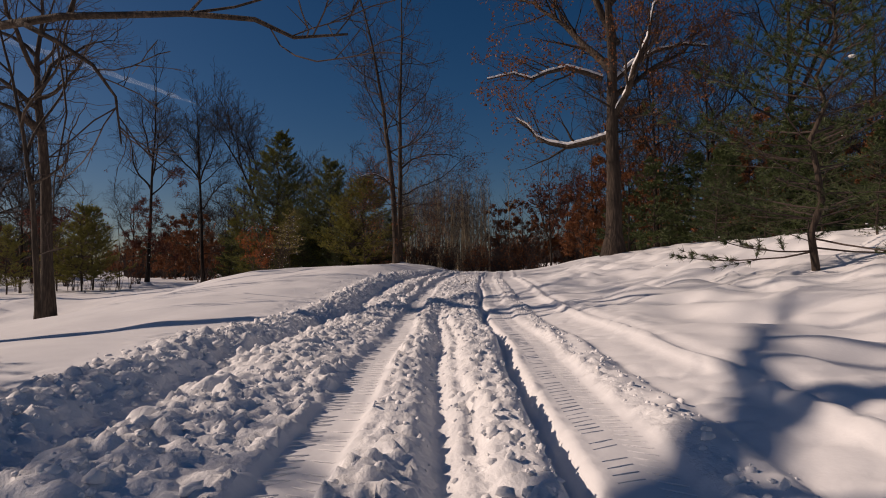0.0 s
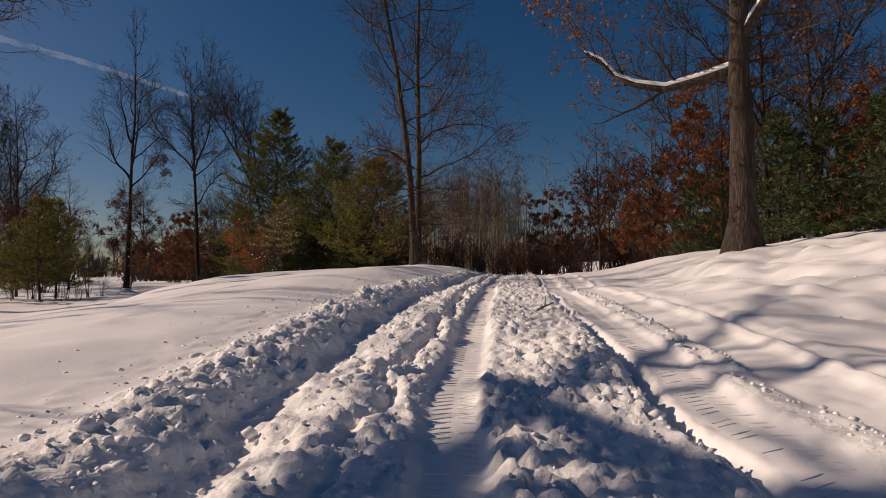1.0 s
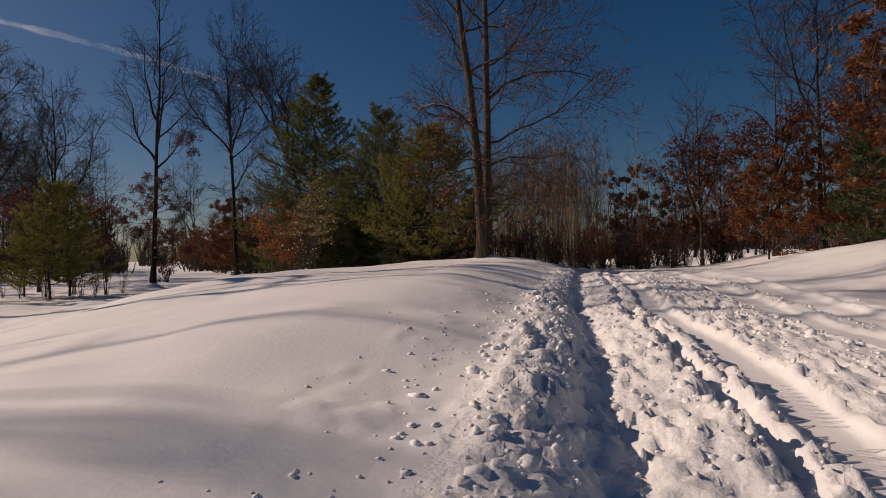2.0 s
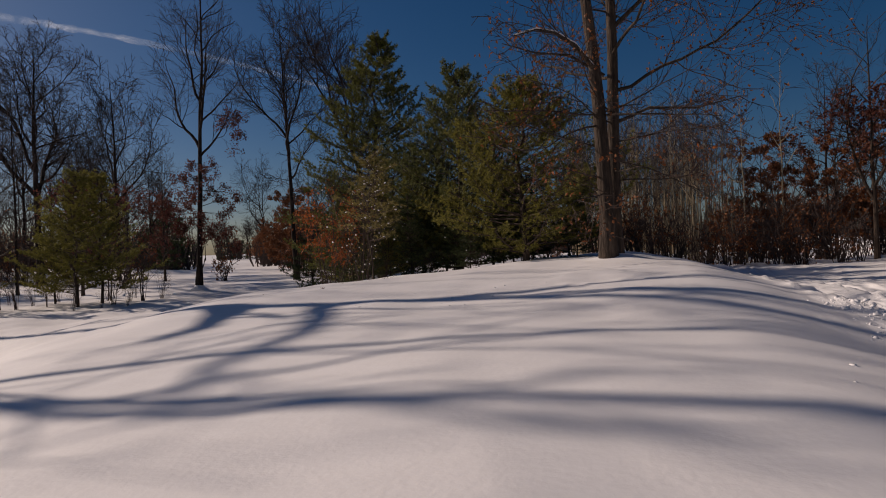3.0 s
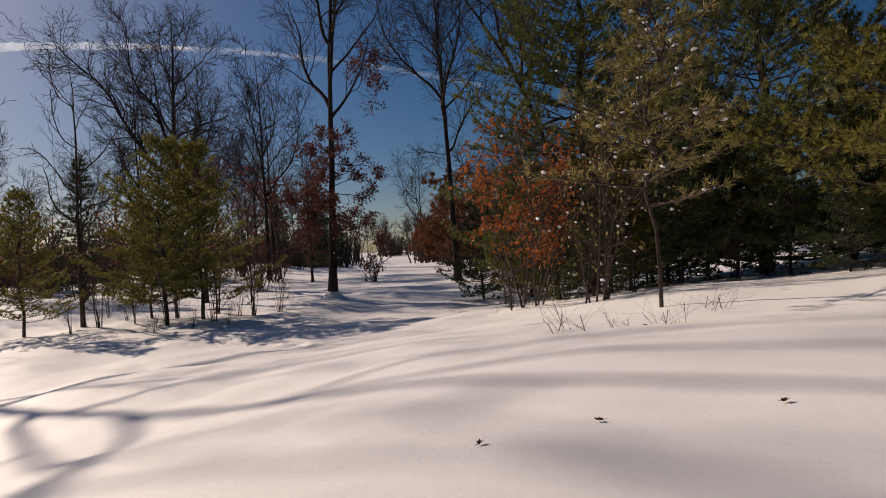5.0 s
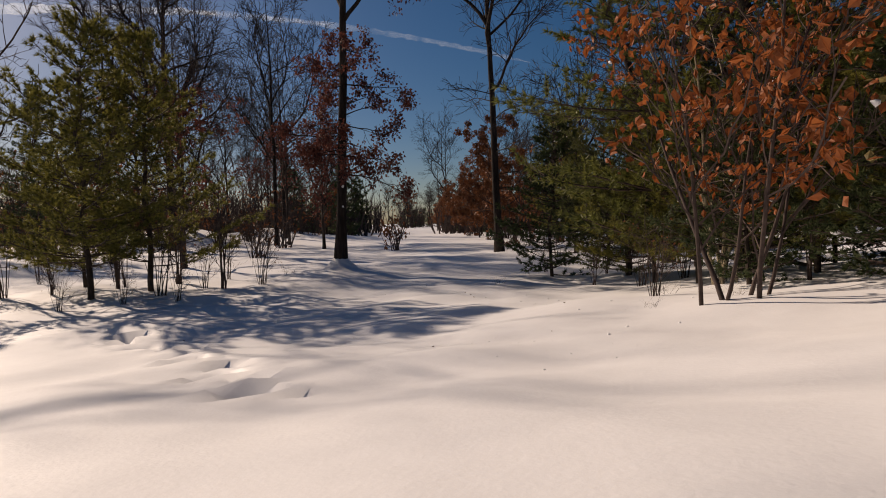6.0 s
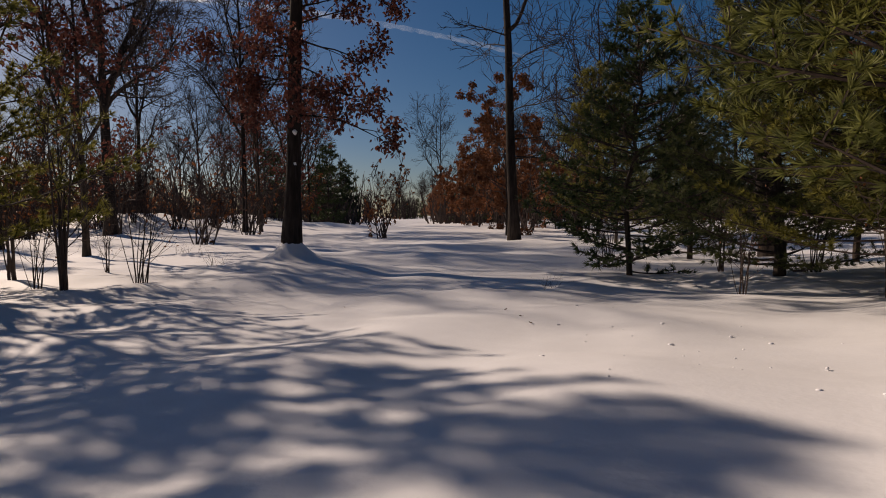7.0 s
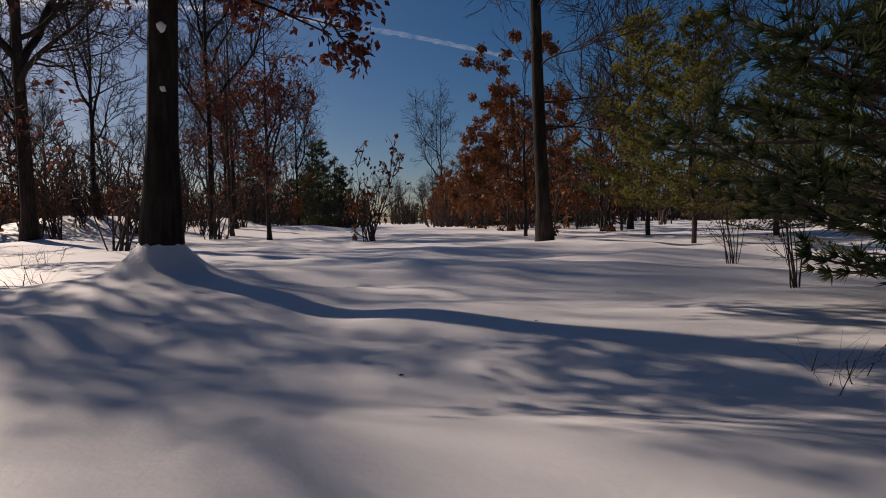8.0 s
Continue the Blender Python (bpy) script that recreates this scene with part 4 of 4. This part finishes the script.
for k in range(5):
    again(rust_oak[k % 2], 4.5 + 2.0 * k, 55 + R.uniform(-3, 3), R.uniform(0, 360), R.uniform(0.6, 0.9))
for k in range(10):
    again(brush[k % 3], R.uniform(1.0, 8.0), R.uniform(47.5, 50.5), R.uniform(0, 360), R.uniform(0.45, 0.75))
for k in range(26):
    again(brush[k % 3], R.uniform(-7, 4.5), R.uniform(46.5, 51.5), R.uniform(0, 360), R.uniform(0.5, 0.9))
# a row of young oaks in brown leaf along the lane, running on into the distance
for k in range(17):
    along_lane = 35 + 7.0 * k * (1 + 0.02 * k)
    across = 5.2 + R.uniform(-0.5, 1.2)
    again(rust_oak[k % 2], -19.3 - 0.578 * along_lane + 0.816 * across, 43.4 + 0.816 * along_lane + 0.578 * across, R.uniform(0, 360), (1.15 if k == 0 else R.uniform(0.75, 1.0)))
for k in range(8):
    along_lane, across = 26 + 6.0 * k, 9.0 + R.uniform(-1.0, 3.0)
    again(rust_oak[k % 2], -19.3 - 0.578 * along_lane + 0.816 * across, 43.4 + 0.816 * along_lane + 0.578 * across, R.uniform(0, 360), R.uniform(0.6, 0.9))
for _ in range(130):
    az, dist = radians(R.uniform(-42, 88)), 58 + 45 * R.random()
    x, y = -4 - dist * math.sin(az), 14 + dist * math.cos(az)
    if clear(x, y):
        again(R.choice(brush), x, y, R.uniform(0, 360), R.uniform(1.0, 1.9))
for _ in range(60):
    az, dist = radians(R.uniform(-42, 88)), R.uniform(40, 60)
    x, y = -4 - dist * math.sin(az), 14 + dist * math.cos(az)
    if clear(x, y):
        again(R.choice(brush), x, y, R.uniform(0, 360), R.uniform(0.35, 0.7))
for _ in range(75):
    az, dist = radians(R.uniform(40, 80)), R.uniform(34, 68)
    x, y = -19 - dist * math.sin(az), 43 + dist * math.cos(az)
    if clear(x, y):
        again(R.choice(brush), x, y, R.uniform(0, 360), R.uniform(0.8, 1.4))
for x, y, s in ((9.5, 21.5, 0.4), (11.5, 20.0, 0.42), (10.5, 24.0, 0.5), (13.0, 18.5, 0.45), (14.0, 23.0, 0.6), (15.5, 17.0, 0.5), (9.0, 27.5, 0.55), (12.0, 30.0, 0.65), (17.0, 21.0, 0.6)):
    again(pine_low, x, y, 71 * x, s)
for k in range(34):
    az, dist = radians(R.uniform(20, 47)), R.uniform(80, 108)
    x, y = -8 - dist * math.sin(az), 24 + dist * math.cos(az)
    if clear(x, y):
        again(pine_low, x, y, 40 * k, R.uniform(0.7, 1.2))
for k in range(9):
    again(pine_low, -19.3 - 0.578 * 190 + R.uniform(-9, 9), 43.4 + 0.816 * 190 + R.uniform(-9, 9), 40 * k, R.uniform(0.7, 1.1))
for k in range(6):
    again(far_bare[k % 3], -19.3 - 0.578 * 185 + R.uniform(-11, 11), 43.4 + 0.816 * 185 + R.uniform(-9, 9), 60 * k, R.uniform(0.8, 1.0))
thicket = put(shrub(64, 2.6, 8, 0.22, twig_r=0.006, stem_r=0.02, detail=(4, 3, 1), leaves=30, leaf_mat=RUST, leaf_size=0.08, name="shrub", group="thicket under the young pines",
                    label="thin upright stems of a leafless thicket"), -24.7, 42.6)
for x, y, s in ((-15.6, 44.8, 0.45), (-14.2, 44.2, 0.5), (-16.9, 46.1, 0.4), (-17.4, 48.6, 0.5), (-13.0, 42.6, 0.5), (-15.2, 46.6, 0.55), (-16.2, 48.0, 0.5), (-11.6, 40.6, 0.45), (-9.8, 40.6, 0.4), (-14.6, 41.4, 0.4), (-19.4, 49.4, 0.4), (-20.2, 52.4, 0.5), (-24.0, 41.0, 0.35), (-25.4, 42.6, 0.45), (-26.3, 40.4, 0.4), (-27.6, 40.2, 0.5), (-24.6, 40.2, 0.3), (-28.2, 42.2, 0.5), (-29.4, 41.0, 0.45), (-26.6, 44.2, 0.4), (-30.2, 43.0, 0.5), (-25.0, 39.2, 0.3), (-28.0, 38.4, 0.4), (-31.5, 41.5, 0.5), (-25.1, 41.3, 0.7), (-27.4, 41.6, 0.9), (-28.6, 39.6, 0.8), (-24.4, 43.5, 0.6), (-26.9, 42.9, 1.0)):
    again(thicket, x, y, 33 * x, s)

# ---- the far edge of the woods, closing the view all round ----
rf = random.Random(9)
far = Buf()


def in_lane(x, y):
    return -7.0 < (x + 20) * 0.816 + (y - 44) * 0.578 < 4.0 and y > 40


for k in range(950):
    az, dist = rf.uniform(0.7, 3.1) if k % 4 else rf.uniform(0, 6.283), rf.uniform(105, 150)
    x, y = -5 + dist * math.cos(az), 25 + dist * math.sin(az)
    if in_lane(x, y):
        x, y = x - 0.578 * 95, y + 0.816 * 95
    h = rf.uniform(3.5, 10) if k % 5 else rf.uniform(9, 15)
    p = Vector((x, y, -1.0))
    for s in range(3):
        b = grow(rf, p, Vector((rf.uniform(-0.25, 0.25), rf.uniform(-0.25, 0.25), 1)).normalized(), h * rf.uniform(0.7, 1.1), 4, 0.12, 0.05)
        far.tube(b, taper(0.15, 0.04, 5), 3)
        for q in range(6):
            pp, dd = along(b, rf.uniform(0.2, 0.95))
            far.tube(grow(rf, pp, side_dir(rf, dd, rf.uniform(0.5, 1.0)), rf.uniform(0.8, 2.4), 1, 0.2, 0.1), [0.07, 0.02], 3)
for k in range(800):
    az, dist = rf.uniform(1.0, 3.2), rf.uniform(84, 112)
    p = Vector((-8 + dist * math.cos(az), 28 + dist * math.sin(az), -1.2))
    if in_lane(p.x, p.y):
        continue
    for s in range(5):
        b = grow(rf, p + Vector((rf.uniform(-1.5, 1.5), rf.uniform(-1.5, 1.5), 0)), Vector((rf.uniform(-0.4, 0.4), rf.uniform(-0.4, 0.4), 1)).normalized(), rf.uniform(1.8, 4.6), 3, 0.15, 0.05)
        far.tube(b, taper(0.16, 0.05, 4), 3)
        pp, dd = along(b, rf.uniform(0.3, 0.9))
        far.tube(grow(rf, pp, side_dir(rf, dd, rf.uniform(0.5, 1.0)), rf.uniform(0.8, 1.8), 1, 0.2, 0.1), [0.08, 0.03], 3)
ob = new("far_woods", far.mesh("far_woods", TWIG, False))
tagged(ob, "hazy brown edge of leafless far woods", "woods", kind="stuff")

# ---- dead leaves and weeds on the snow ----
rl = random.Random(12)
proto = None
for x, y in LEAVES:
    if proto is None:
        leaf, stalk = Buf(), Buf()
        n = 14
        rim = []
        for k in range(n):
            a = 6.283 * k / n
            q = 0.026 * (1.0 + 0.45 * math.cos(a)) * (1.25 if k % 2 else 0.62)
            rim.append(Vector((q * math.cos(a), 0.7 * q * math.sin(a), 0.004 + 5.0 * q * q + 0.010 * abs(math.sin(a)))))
        leaf.v = [Vector((0.01, 0, 0.004))] + rim + [Vector((0.01, 0, 0.001))] + [p - Vector((0, 0, 0.003)) for p in rim]
        for k in range(n):
            leaf.f.append((0, 1 + k, 1 + (k + 1) % n))
            leaf.f.append((n + 1, n + 2 + (k + 1) % n, n + 2 + k))
        stalk.tube([Vector((-0.01, 0, 0.005)), Vector((-0.03, 0.004, 0.010)), Vector((-0.045, 0.01, 0.016))], [0.0018, 0.0014, 0.0012], 4)
        proto = new("oak_leaf", None)
        child("blade", leaf, LEAF, proto, smooth=False)
        child("stalk", stalk, LEAF, proto)
        tagged(proto, "curled brown oak leaf lying on the snow", "leaf", "leaves on the snow")
        proto.matrix_basis = pose(x, y, ground_all(x, y) + 0.004, 4, 6, 30)
    else:
        copy_thing(proto, pose(x, y, ground_all(x, y) + 0.004, rl.uniform(-12, 12), rl.uniform(-12, 12), rl.uniform(0, 360)) @ Matrix.Scale(rl.uniform(0.35, 0.65), 4))
weed = None
for x, y, s in WEEDS:
    if weed is None:
        weed = put(shrub(95, 0.55, 5, 0.8, twig_r=0.0022, stem_r=0.005, detail=(3, 2, 0), name="weed", label="dry weed stalks poking through the snow", group="weeds in the snow"), x, y, 0, s)
    else:
        again(weed, x, y, rl.uniform(0, 360), s * 0.65)
twig = Buf()
twig.tube([Vector((-0.12, 0, 0.01)), Vector((0, 0.02, 0.06)), Vector((0.10, -0.02, 0.10))], [0.008, 0.010, 0.005], 5)
twig.tube([Vector((0, 0.02, 0.06)), Vector((0.02, 0.05, 0.16))], [0.008, 0.004], 5)
ob = new("fallen_twig", twig.mesh("fallen_twig", BARK))
ob.matrix_basis = pose(0.13, 15.4, ground_all(0.13, 15.4) + 0.02, 0, 0, 20)
tagged(ob, "short dark broken twig lying on the rutted trail", "twig")

# ---- vapour trail, far off and high up ----
rv = random.Random(4)
for part_name, az0, az1, r0, r1, mat in (("vapour_trail", 53.0, 84.0, 13.0, 19.0, VAPOUR), ("vapour_wisp", 24.0, 56.0, 9.0, 13.0, THIN_VAPOUR), ("vapour_core", 43.0, 55.0, 4.0, 9.0, THIN_VAPOUR)):
    trail_buf, pts, rads = Buf(), [], []
    for k in range(81):
        az = az0 + (az1 - az0) * k / 80
        el = radians(18.7 - 0.0055 * (az - 51) ** 2 + rv.uniform(-0.04, 0.04))
        pts.append(Vector((-math.sin(radians(az)) * math.cos(el), math.cos(radians(az)) * math.cos(el), math.sin(el))) * 2600)
        rads.append((r0 + (r1 - r0) * k / 80) * rv.uniform(0.7, 1.25) * min(1.0, 0.15 + k / 8) * min(1.0, 0.15 + (80 - k) / 8))
    trail_buf.tube(pts, rads, 8)
    ob = new(part_name, trail_buf.mesh(part_name, mat))
    tagged(ob, "thin white vapour trail high in the blue sky", "cloud", kind="structure")
